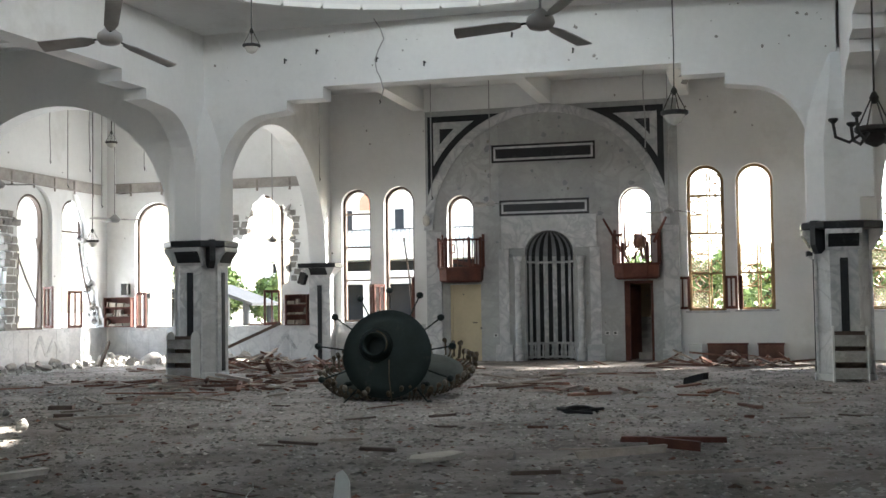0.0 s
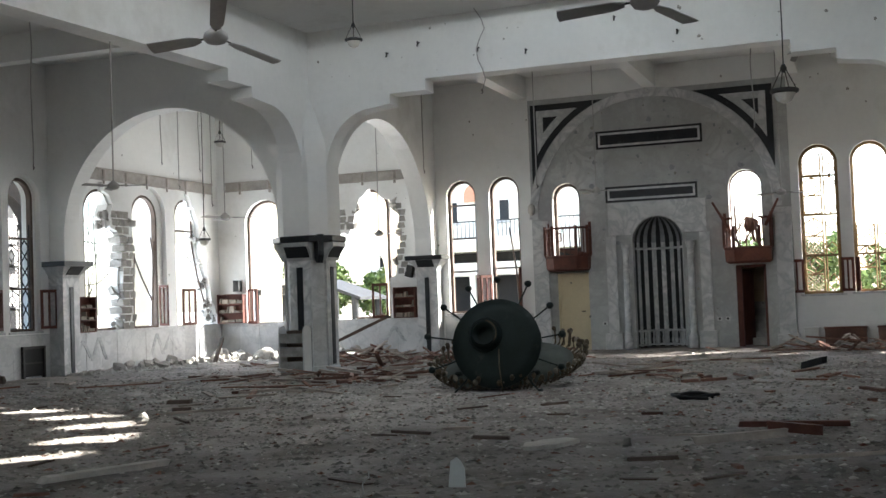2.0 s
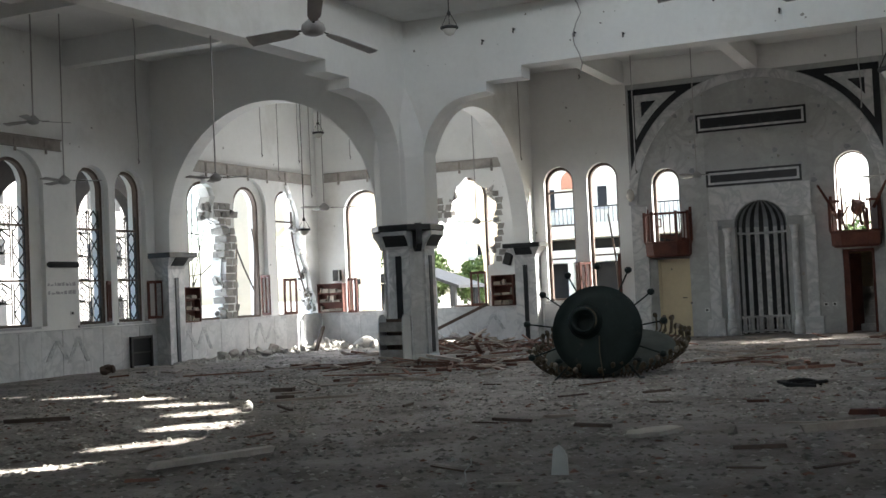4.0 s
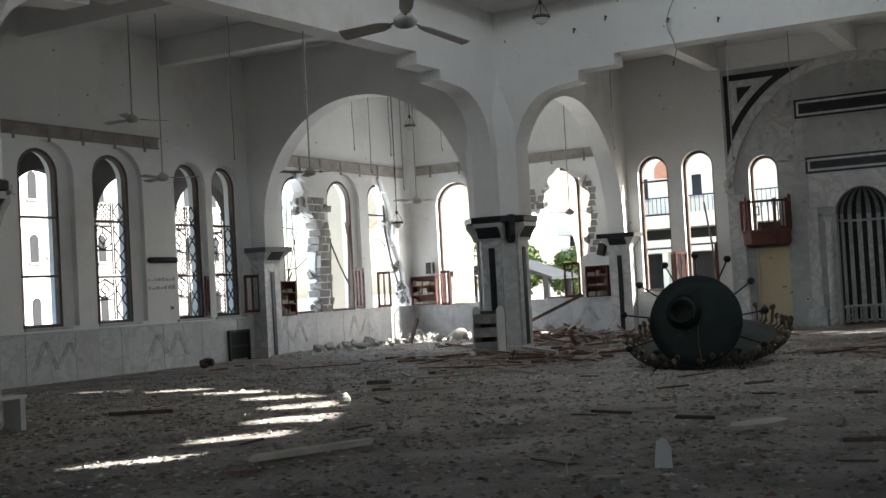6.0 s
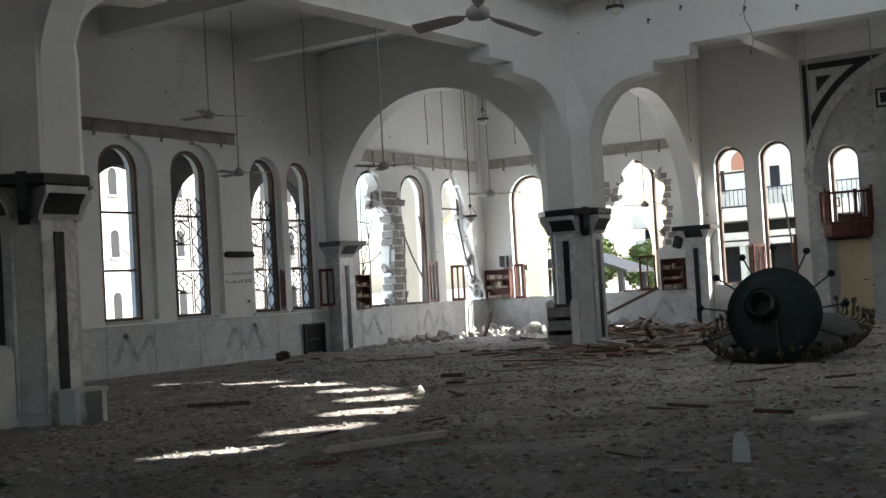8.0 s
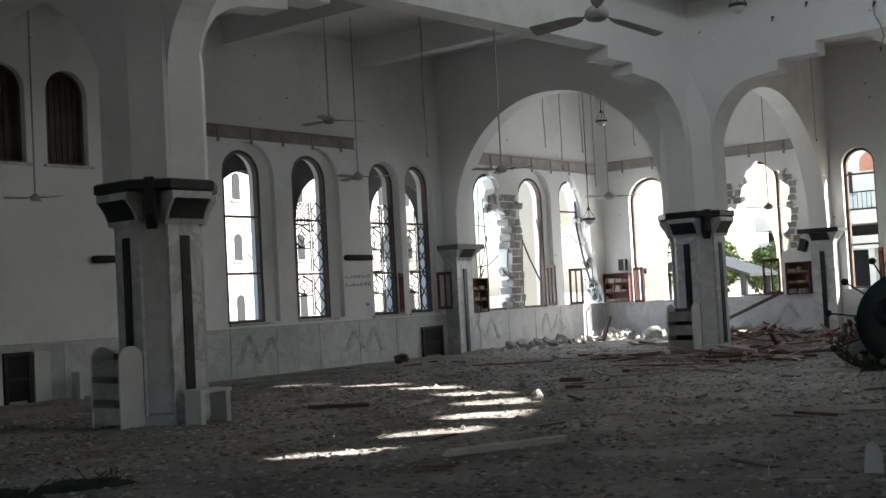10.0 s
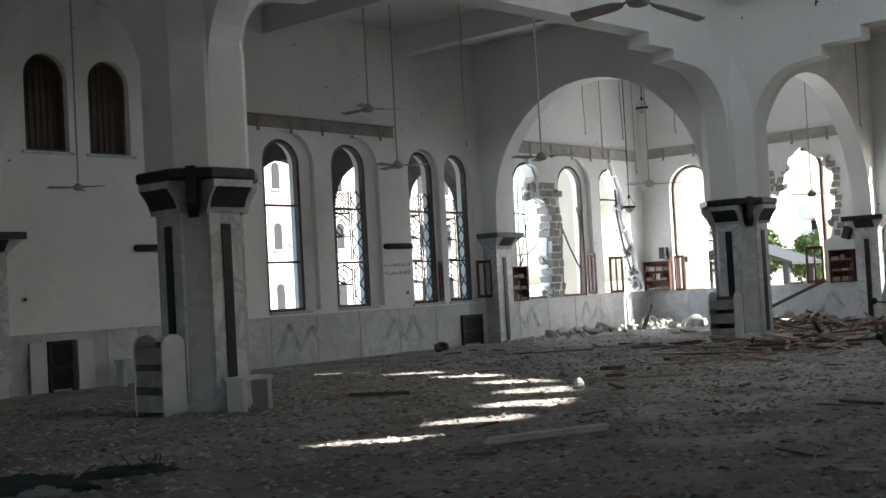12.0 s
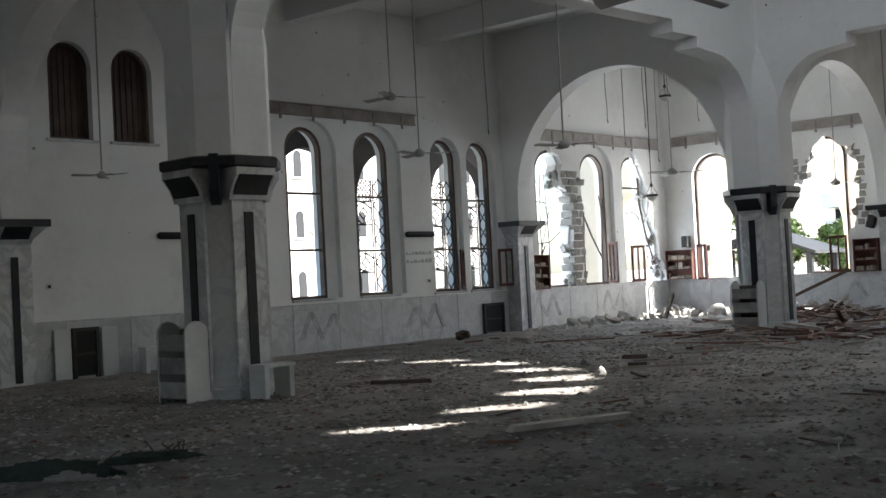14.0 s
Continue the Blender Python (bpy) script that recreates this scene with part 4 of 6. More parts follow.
scrap("twisted iron bars remaining in the shelled window", [([(24.22, 0.99), (24.2, 2.4), (24.24, 4.2)], 0.014), ([(24.5, 0.99), (24.53, 2.2), (24.45, 3.9)], 0.014), ([(24.0, 2.1), (24.5, 2.15), (25.0, 2.4)], 0.014),
       ([(24.0, 3.2), (24.6, 3.15)], 0.014), ([(24.05, 1.5), (24.4, 2.3), (24.75, 3.3)], 0.012), ([(24.02, 3.9), (24.3, 3.4), (24.7, 2.6)], 0.01), ([(24.0, 1.0), (24.1, 1.7), (24.3, 2.05)], 0.02)], on_left, IRON, 2)
scrap("splintered casement strip hanging in the wide opening", [([(26.1, 2.95), (26.5, 2.3), (26.98, 1.6)], 0.025), ([(26.06, 0.99), (26.1, 2.0), (26.14, 2.95)], 0.022), ([(26.85, 0.99), (26.95, 2.2), (27.03, 3.3)], 0.03), ([(26.9, 3.4), (27.1, 2.5), (27.2, 1.9)], 0.02)], on_left, WOOD_FRAME, 3)
scrap("bent frame strip hanging from the broken jamb", [([(28.9, 3.95), (28.93, 3.2), (29.15, 2.4), (29.5, 1.5)], 0.03), ([(28.1, 2.9), (28.6, 2.95), (28.9, 2.75)], 0.015), ([(28.45, 0.95), (28.42, 2.0)], 0.02)], on_left, WOOD_FRAME, 4)
scrap("dark pole leaning in the arched window", [([(-9.02, 1.06), (-9.1, 2.2), (-9.24, 3.3)], 0.026)], on_qibla, WOOD_FRAME, 5)

# ---- dado of marble slabs with zigzag inlay ----
def dado(u0, u1, to, name, step=0.62, flip=False):
    ob = tagged(thing(name, "grey-white marble dado with dark zigzag inlay, stained", "dado"), kind="structure")
    n = round((u1 - u0) / step)
    for k in range(n):
        a, b = u0 + (u1 - u0) * k / n, u0 + (u1 - u0) * (k + 1) / n
        part("slab", slab(B(), [(a + 0.004, 0.0), (b - 0.004, 0.0), (b - 0.004, 0.955), (a + 0.004, 0.955)], to, -0.03 - 0.004 * (k % 2), -0.002), MARBLE_DADO, ob)
    part("cap", slab(B(), [(u0, 0.957), (u1, 0.957), (u1, 0.985), (u0, 0.985)], to, -0.045, -0.002), MARBLE, ob)
    k = u0 + 0.5
    i = 0
    while k < u1 - 0.6:
        h = 0.56 if i % 2 else 0.42
        zb = 0.26 if i % 2 else 0.34
        bm = B()
        for p, q in (((k - 0.29, zb), (k, zb + h)), ((k, zb + h), (k + 0.29, zb))):
            slab(bm, [(p[0] - 0.06, p[1]), (p[0] + 0.06, p[1]), (q[0] + 0.06, q[1]), (q[0] - 0.06, q[1])], to, -0.039, -0.031)
        if (i * 7 + int(u0)) % 5 in (0, 3):
            part("inlay", bm, DADO_INLAY, ob)
        else:
            bm.free()
        k += 0.62
        i += 1
    return ob


dado(10.0, 22.45, on_left, "dado_left")
dado(23.15, 29.95, on_left, "dado_corner")
dado(-18.05, -11.85, on_qibla, "dado_qibla_corner")
dado(-11.1, -8.6, on_qibla, "dado_qibla_middle")

# cornice rails
def rail(u0, u1, z0, z1, to, n, stone=RAIL_PALE):
    ob = tagged(thing("cornice_rail", "dusty grey-brown cornice rail with small brackets", "rail"), kind="structure")
    part("rail", slab(B(), [(u0, z0), (u1, z0), (u1, z1), (u0, z1)], to, -0.035, -0.002), stone, ob)
    part("lip", slab(B(), [(u0, z1), (u1, z1), (u1, z1 + 0.03), (u0, z1 + 0.03)], to, -0.075, -0.002), stone, ob)
    part("lip", slab(B(), [(u0, z0 - 0.03), (u1, z0 - 0.03), (u1, z0), (u0, z0)], to, -0.06, -0.002), stone, ob)
    for k in range(n):
        u = u0 + (u1 - u0) * (k + 0.5) / n
        part("bracket", slab(B(), [(u - 0.03, z0 - 0.12), (u + 0.03, z0 - 0.12), (u + 0.03, z1), (u - 0.03, z1)], to, -0.055, -0.036), RAIL, ob)


rail(14.2, 19.45, 4.83, 5.02, on_left, 6, RAIL)
rail(23.2, 29.7, 4.76, 5.0, on_left, 7)
rail(-17.8, -11.95, 4.83, 5.04, on_qibla, 6)

# ---- furniture on walls and columns ----
def bookcase(m, w, h, d, label, books=True, seed=1):
    ob = thing("bookcase", label, "bookcase", "wall bookcases", m)
    part("back", box(B(), 0, w, -0.02, 0, 0, h), WOOD_RED, ob)
    for x in (0, w - 0.03):
        part("side", box(B(), x, x + 0.03, -d, -0.022, 0, h), WOOD_RED, ob)
    for k in range(4):
        z = (h - 0.025) * k / 3
        part("shelf", box(B(), 0.032, w - 0.032, -d, -0.022, z, z + 0.025), WOOD_RED, ob)
    if books:
        r2 = random.Random(seed)
        for k in range(3):
            x = 0.05
            z = (h - 0.025) * k / 3 + 0.028
            while x < w - 0.12:
                t, bh = r2.uniform(0.03, 0.07), r2.uniform(0.12, 0.2)
                if r2.random() < 0.6:
                    me = box(B(), 0, t, -d * 0.8, -0.03, 0, bh, pose(x, 0, z, 0, r2.uniform(-4, 14), 0))
                else:
                    t = 0.2
                    me = box(B(), 0, t, -d * 0.85, -0.03, 0, r2.uniform(0.04, 0.12), pose(x, 0, z))
                bk = thing("book", "worn book lying in the dusty bookcase", "book", "books", m)
                part("cover", me, PAPER, bk)
                x += t + r2.uniform(0.01, 0.06)
    return ob


bookcase(pose(-18.05, YQ - 0.04, 0.98), 0.85, 0.84, 0.22, "red-brown wall bookcase half full of books", True, 3)
bookcase(pose(-12.52, YQ - 0.04, 0.98), 0.64, 0.84, 0.22, "red-brown wall bookcase, nearly empty", True, 5)
bookcase(pose(XL + 0.04, 23.3, 0.96, 0, 0, 90), 0.62, 0.86, 0.2, "red-brown wall bookcase crammed with books", True, 8)


def shelf_unit(m, label):
    """Low shelf unit with round-topped white cheeks."""
    ob = thing("shelf_unit", label, "shelf", "low shelf units", m)
    prof = [(0, 0), (0.34, 0), (0.34, 0.86)] + [(0.17 + 0.17 * math.cos(a), 0.86 + 0.14 * math.sin(a)) for a in [math.pi * k / 8 for k in range(1, 8)]] + [(0, 0.86)]
    for x in (-0.30, 0.27):
        part("cheek", slab(B(), prof, lambda u, z, d, x=x: Vector((x + d, -u, z)), 0, 0.03), WHITE_BOARD, ob, "white round-topped side board")
    for z in (0.06, 0.36, 0.64):
        part("shelf", box(B(), -0.268, 0.268, -0.32, -0.01, z, z + 0.022), MARBLE_GREY, ob)
        part("rim", box(B(), -0.268, 0.268, -0.33, -0.322, z, z + 0.2), BLOCK, ob)
    part("back", box(B(), -0.268, 0.268, -0.012, -0.002, 0.02, 0.9), WOOD_FRAME, ob)
    return ob


shelf_unit(pose(-12.45, CY0 - 0.52, 0), "low grey shelf unit with white cheeks against a column")
shelf_unit(pose(CX0 - 0.05, CY1 - 0.53, 0), "low grey shelf unit with white cheeks, dusty")
shelf_unit(pose(CX1 - 0.05, CY1 - 0.53, 0), "low shelf unit, its upper shelf slipped and broken")


def bench(m, w=0.5, h=0.42, label="small white wooden stool beside the column"):
    ob = thing("stool", label, "stool", at=m)
    part("seat", box(B(), -w / 2, w / 2, -0.17, 0.17, h - 0.04, h), WHITE_BOARD, ob)
    for x in (-w / 2 + 0.05, w / 2 - 0.05):
        part("leg_panel", box(B(), x - 0.035, x + 0.035, -0.15, 0.15, 0, h - 0.042), WHITE_BOARD, ob)
    return ob


bench(pose(-11.66, CY0 + 0.06, 0, 0, 0, 90), 0.5)
bench(pose(-17.6, 12.0, 0, 0, 0, 80), 0.45, 0.45, "small white stool below the marble dado")


def hatch(m, label, w=0.75, h=0.72):
    ob = thing("hatch", label, "cabinet", at=m)
    part("opening", box(B(), 0.06, w - 0.06, -0.03, -0.005, 0.04, h - 0.06), OUT_DARK, ob)
    for x0, x1, z0, z1 in ((0, 0.06, 0, h), (w - 0.06, w, 0, h), (0.06, w - 0.06, h - 0.06, h)):
        part("rail", box(B(), x0, x1, -0.07, -0.002, z0, z1), IRON, ob)
    part("shelf", box(B(), 0.06, w - 0.06, -0.05, -0.031, h * 0.45, h * 0.5), IRON, ob)
    return ob


hatch(pose(XL + 0.035, 21.45, 0, 0, 0, 90), "dark square cupboard hatch in the dado")
hatch(pose(XL + 0.035, 10.7, 0, 0, 0, 90), "dark cupboard hatch between white boards", 0.5, 0.85)
for y in (10.36, 11.25):
    bd = thing("white_board", "white upright board leaning on the dado", "board", "white boards", pose(XL + 0.075, y, 0, 0, 0, 90))
    part("panel", box(B(), 0, 0.3, -0.03, 0, 0, 0.84), WHITE_BOARD, bd)
for y0, y1, z in ((18.95, 19.82, 2.31), (12.5, 13.12, 2.33)):
    pl = thing("wall_heater", "narrow black wall fixture", "wall fixture", "wall fixtures", pose(XL, y0, z, 0, 0, 90))
    part("body", lathe(B(), [(0.05, 0), (0.065, 0.03), (0.065, y1 - y0 - 0.03), (0.05, y1 - y0)], 10, pose(0, -0.07, 0.06, 0, 90, 0)), RUBBER, pl, smooth=True)
    part("bracket", box(B(), 0.05, y1 - y0 - 0.05, -0.05, -0.002, 0.02, 0.1), IRON, pl)
wr = thing("wall_writing", "two faded grey lines of handwriting on plaster", "writing")
r2 = random.Random(3)
for z in (1.92, 1.74):
    u = 18.98
    while u < 19.75:
        w_ = r2.uniform(0.03, 0.12)
        part("stroke", slab(B(), [(u, z), (u + w_, z), (u + w_, z + r2.uniform(.03, .09)), (u, z + r2.uniform(.03, .09))], on_left, -0.004, -0.001), INK, wr)
        u += w_ + r2.uniform(0.015, 0.04)
for u, z, to in ((19.62, 1.28, on_left), (10.3, 1.52, on_left), (-6.75, 0.62, on_qibla), (-3.85, 0.66, on_qibla), (-3.65, 0.66, on_qibla)):
    so = thing("wall_socket", "small wall socket with a dark face", "socket", "wall sockets")
    off = -0.055 if to is on_qibla else -0.004
    part("plate", slab(B(), [(u, z), (u + 0.11, z), (u + 0.11, z + 0.09), (u, z + 0.09)], to, off - 0.012, off), WHITE_BOARD, so)
    part("insert", slab(B(), [(u + .025, z + .02), (u + .085, z + .02), (u + .085, z + .07), (u + .025, z + .07)], to, off - 0.016, off - 0.013), RUBBER, so)
for u, z, to, tilt in ((-17.45, 2.05, on_qibla, 0), (-12.05, 2.25, on_qibla, 18)):
    sp = thing("loudspeaker", "black wall loudspeaker hung beside the bookcase", "loudspeaker", "wall loudspeakers", pose(u, YQ - 0.1, z, 0, tilt, 0))
    part("cabinet", box(B(), -0.09, 0.09, -0.1, 0.1, -0.16, 0.16), RUBBER, sp)
    part("grille", box(B(), -0.075, 0.075, -0.108, -0.101, -0.145, 0.145), IRON, sp)

wl = thing("wall_lamp", "small oval white wall lamp beside the window", "wall lamp", at=pose(-8.52, YQ - 0.05, 3.72))
part("base", box(B(), -0.05, 0.05, -0.02, 0.045, -0.1, 0.1), IRON, wl)
part("shade", lathe(B(), [(0.02, -0.16), (0.085, -0.1), (0.1, 0.0), (0.085, 0.1), (0.02, 0.16)], 14, pose(0, -0.1, 0)), GLASS_LAMP, wl, "dusty oval glass", True)

# ---- fans, lanterns, cords ----
def roof_at(x, y):
    """Height of the ceiling or dome above a spot."""
    rho = math.hypot(x - MX, y - MY)
    return ZC if rho > RD - 0.1 else 9.6 + RD * 0.8 * math.sin(math.acos(max(0.0, rho - 0.3) / RD))


def fan(p, r, ang, ztop=None, blades=3, droop=0.0, lean=(0, 0), label="white three-bladed ceiling fan on a long rod"):
    ztop = ztop or roof_at(p[0], p[1])
    ob = thing("ceiling_fan", label, "ceiling fan", "ceiling fans", pose(p[0], p[1], p[2], 0, 0, ang))
    part("rod", tube(B(), [(0, 0, 0.1), (0, 0, ztop - p[2])], 0.014, 6), FAN_WHITE, ob)
    k = r / 0.7
    part("motor", lathe(B(), [(0.03 * k, 0.12 * k), (0.06 * k, 0.09 * k), (0.11 * k, 0.05 * k), (0.12 * k, 0.0), (0.09 * k, -0.04 * k), (0.04 * k, -0.055 * k)][::-1], 18), FAN_WHITE, ob, smooth=True)
    part("canopy", lathe(B(), [(0.07, -0.12), (0.05, -0.02), (0.03, 0.0)][::-1], 12, Matrix.Translation((0, 0, ztop - p[2] - 0.002)) @ Matrix.Diagonal((1, 1, -1, 1))), FAN_WHITE, ob)
    for b in range(blades):
        m = pose(0, 0, 0.01, lean[0], lean[1], 0) @ pose(0, 0, 0, 0, 0, 120 * b) @ pose(0, 0, 0, 10, droop, 0)
        bm = slab(B(), [(0.16 * k, -0.03 * k), (0.26 * k, -0.065 * k), (r, -0.075 * k), (r + 0.012, 0), (r, 0.075 * k), (0.26 * k, 0.065 * k), (0.16 * k, 0.03 * k)], lambda u, v, d: m @ Vector((u, v, d)), -0.006, 0.006)
        bld = part("blade", bm, FAN_WHITE, ob)
        part("arm", box(B(), 0.1 * k, 0.3 * k, -0.015, 0.015, 0.008, 0.016, m), IRON, bld)
    return ob


fan((-8.03, 13.39, 4.95), 0.97, -56, lean=(-6, -16), label="grey-white three-bladed ceiling fan hung below the beam")
fan((-2.06, 11.49, 4.26), 0.86, -52, lean=(0, -10), label="grey-white three-bladed ceiling fan hung in the middle bay")
fan((-15.29, 25.72, 3.67), 0.8, 20)
fan((-6.38, 28.18, 3.93), 0.7, 10)
fan((-2.05, 28.23, 3.61), 0.7, 30)
fan((-15.32, 15.84, 4.76), 0.65, 60)
fan((-16.41, 17.74, 3.91), 0.7, 40)
fan((-17.26, 10.92, 3.34), 0.5, 20)
fan((-12.04, 16.66, 3.53), 0.6, 15, ztop=6.02)
fan((-12.53, 29.0, 3.25), 0.7, 0)
fan((-1.21, 24.47, 6.36), 0.6, 0, droop=35, label="bent ceiling fan with drooping blades under the ceiling")


def lantern(p, s, ztop=None, arms=0, label="small dark metal hanging lantern"):
    ztop = ztop or roof_at(p[0], p[1])
    ob = thing("lantern", label, "lantern", "hanging lanterns", pose(*p))
    part("cord", tube(B(), [(0, 0, 0.25 * s), (0.01, 0, (ztop - p[2]) / 2), (0, 0, ztop - p[2])], 0.012, 5), IRON, ob)
    part("cap", lathe(B(), [(0.02 * s, 0.3 * s), (0.05 * s, 0.24 * s), (0.02 * s, 0.18 * s)][::-1], 10), IRON, ob)
    part("ring", lathe(B(), [(0.17 * s, -0.12 * s), (0.2 * s, -0.1 * s), (0.2 * s, -0.06 * s), (0.17 * s, -0.05 * s)], 18), IRON, ob)
    part("bowl", lathe(B(), [(0.02 * s, -0.26 * s), (0.1 * s, -0.22 * s), (0.16 * s, -0.12 * s)], 14), GLASS_LAMP if not arms else IRON, ob)
    for k in range(4):
        a = math.pi / 2 * k + 0.4
        part("chain", tube(B(), [(0.03 * s * math.cos(a), 0.03 * s * math.sin(a), 0.24 * s), (0.18 * s * math.cos(a), 0.18 * s * math.sin(a), -0.06 * s)], 0.008 * s, 4), IRON, ob)
    for k in range(arms):
        a = 2 * math.pi * k / arms
        pts = [(x * s * math.cos(a), x * s * math.sin(a), z * s) for x, z in ((0.1, -0.1), (0.25, -0.2), (0.38, -0.14), (0.4, 0.0))]
        arm = part("arm", tube(B(), pts, 0.018 * s, 5), IRON, ob)
        part("cup", lathe(B(), [(0.02 * s, 0), (0.05 * s, 0.03 * s), (0.05 * s, 0.05 * s)], 8, Matrix.Translation(pts[-1])), IRON, arm)
    return ob


lantern((-8.03, 17.78, 5.86), 0.75)
lantern((-1.44, 21.66, 5.01), 1.25, label="dark iron ring lantern on chains")
lantern((1.27, 13.81, 3.44), 1.1, arms=6, label="dark iron chandelier with curled arms")
lantern((-14.26, 23.85, 5.35), 0.7)
lantern((-15.75, 25.47, 3.22), 0.8)
for p, z1, wob in (((-7.3, 22.3, 5.6), ZC, 0.10), ((-6.6, 23.6, 3.75), ZC, 0.0), ((-2.2, 24.0, 4.6), ZC, 0.02), ((-17.29, 26.0, 5.27), ZC, 0.02), ((-16.78, 26.0, 4.62), ZC, 0.0), ((-16.16, 26.0, 5.0), ZC, 0.02),
                   ((-15.82, 26.0, 4.09), ZC, 0.0), ((-15.2, 18.5, 4.3), ZC, 0.02), ((-14.64, 26.0, 4.98), ZC, 0.0), ((-10.6, 27.5, 4.7), ZC, 0.0)):
    cd = thing("hanging_cord", "thin pale cord hanging from the ceiling", "cord", "hanging cords", pose(*p))
    n = 8
    part("wire", tube(B(), [(wob * math.sin(k * 1.3), wob * 0.6 * math.cos(k * 1.9), (z1 - p[2]) * k / n) for k in range(n + 1)], 0.013, 5), FAN_WHITE, cd)
    part("hook", tube(B(), [(0, 0, 0), (0.03, 0, -0.05), (0, 0, -0.08)], 0.012, 5), IRON, cd)
for u, v, z in ((-9.4, 22.5, 6.6), (-7.4, 22.5, 6.5), (-6.4, 22.5, 6.35), (-3.4, 22.5, 6.4), (-4.6, 22.5, 6.8), (-8.7, 22.5, 6.75)):
    hk = thing("ceiling_hook", "small rusty hook in the plaster", "hook", "rusty hooks", pose(u, v, z))
    part("stem", tube(B(), [(0, 0.12, 0), (0, -0.05, 0), (0, -0.06, -0.09)], 0.02, 5), IRON, hk)

# ---- fallen chandelier ----
ch = thing("chandelier", "large fallen bronze chandelier lying on its wide plate", "chandelier", at=pose(-5.72, 18.35, 0))
tilt = pose(0.03, -0.1, 0.36, 17, 0, 0)
bm = lathe(B(), [(0.25, 0.17), (0.6, 0.13), (0.9, 0.05), (1.04, 0.0), (1.04, -0.05), (0.8, -0.01), (0.25, 0.08)], 40, tilt)
part("wide_plate", bm, METAL_DUSTY, ch, "dusty grey-green wide plate", True)
up = pose(0.16, -1.1, 0.72, 0, 0, 6) @ pose(0, 0, 0, 78, 0, 0)
bm = lathe(B(), [(0.02, -0.22), (0.42, -0.14), (0.62, -0.04), (0.69, 0.03), (0.69, 0.06), (0.5, 0.05), (0.25, 0.07), (0.02, 0.07)], 40, up)
part("upper_disc", bm, METAL_GREEN, ch, "dark green-black bronze disc", True)
tb = up @ Matrix.Translation((-0.17, 0.13, 0))
bm = B()
lathe(bm, [(0.27, 0.06), (0.22, 0.12), (0.18, 0.17), (0.19, 0.24), (0.16, 0.24), (0.12, 0.02)], 24, tb)
part("neck", bm, METAL_GREEN, ch, "dark hollow neck", True)
part("torn_lining", tube(B(), [tb @ Vector((0.2 * math.cos(a), 0.2 * math.sin(a), 0.23)) for a in [-0.6 + k * 0.25 for k in range(9)]], 0.012, 5), ORNAMENT, ch)
bm = lathe(B(), [(0.05, -0.95), (0.09, -0.7), (0.06, -0.4), (0.1, -0.1)], 12, up)
part("stem", bm, METAL_GREEN, ch)
for k in range(13):
    a = 2 * math.pi * (k + 0.25) / 13
    if math.sin(a) < -0.75:
        continue
    e = 0.98 + 0.14 * rng.random()
    p = [up @ Vector((q * math.cos(a), q * math.sin(a), z)) for q, z in ((0.6, -0.05), (0.78, -0.03), (e, 0.02))]
    arm = part("lamp_arm", tube(B(), p, 0.013, 5), METAL_GREEN, ch)
    bm = lathe(B(), [(0.02, -0.05), (0.055, -0.02), (0.058, 0.02), (0.03, 0.05)], 10, Matrix.Translation(p[-1]))
    part("lamp_cup", bm, METAL_GREEN, arm, smooth=True)
for k in range(96):
    a = 2 * math.pi * k / 96 + rng.uniform(-0.03, 0.03)
    if 0.35 < a / math.pi < 0.65 and k % 3:
        continue
    base = tilt @ Vector((1.02 * math.cos(a), 1.02 * math.sin(a), -0.02))
    out = Vector((math.cos(a), math.sin(a), 0))
    h = rng.uniform(0.05, 0.14) if math.sin(a) < 0.1 else rng.uniform(0.1, 0.24)
    pts = [base, base + out * 0.1 - Vector((0, 0, 0.05)), base + out * 0.2 + Vector((0, 0, 0.02)), base + out * rng.uniform(0.14, 0.26) + Vector((0, 0, h))]
    pts = [Vector((q.x, q.y, max(0.03, q.z))) for q in pts]
    arm = part("rim_arm", tube(B(), pts, 0.016, 5), ORNAMENT, ch)
    part("rim_cup", lathe(B(), [(0.02, -0.02), (0.035, 0.01), (0.04, 0.04), (0.02, 0.07)], 8, Matrix.Translation(pts[-1]) @ pose(0, 0, 0, rng.uniform(-40, 40), rng.uniform(-40, 40), 0)), ORNAMENT if k % 5 else PAPER, arm)
for sx in (-0.6, -0.25, 0.3, 0.65):
    part("plate_lamp", lathe(B(), [(0.07, 0.0), (0.07, 0.04), (0.04, 0.06)], 10, tilt @ Matrix.Translation((sx, -0.74, 0.1))), METAL_GREEN, ch)
part("dangling_wire", tube(B(), [up @ Vector(q) for q in ((0.05, -0.1, 0.12), (0.06, -0.35, 0.14), (0.1, -0.6, 0.16), (0.12, -0.8, 0.1))], 0.01, 5), ORNAMENT, ch)

# ---- debris ----
def board_into(bm, length, w, h, m=Matrix()):
    n = 3
    xs = [-length / 2 + length * k / n for k in range(n + 1)]
    rings = []
    for k, x in enumerate(xs):
        j = 0.3 * w if k in (0, n) else 0.08 * w
        rings.append([bm.verts.new(m @ Vector((x + rng.uniform(-j, j), y + rng.uniform(-j, j) * 0.3, z))) for y, z in ((-w / 2, 0), (w / 2, 0), (w / 2, h), (-w / 2, h))])
    for a, b in zip(rings, rings[1:]):
        for k in range(4):
            bm.faces.new((a[k], a[(k + 1) % 4], b[(k + 1) % 4], b[k]))
    bm.faces.new(rings[0][::-1])
    bm.faces.new(rings[-1])
    return bm


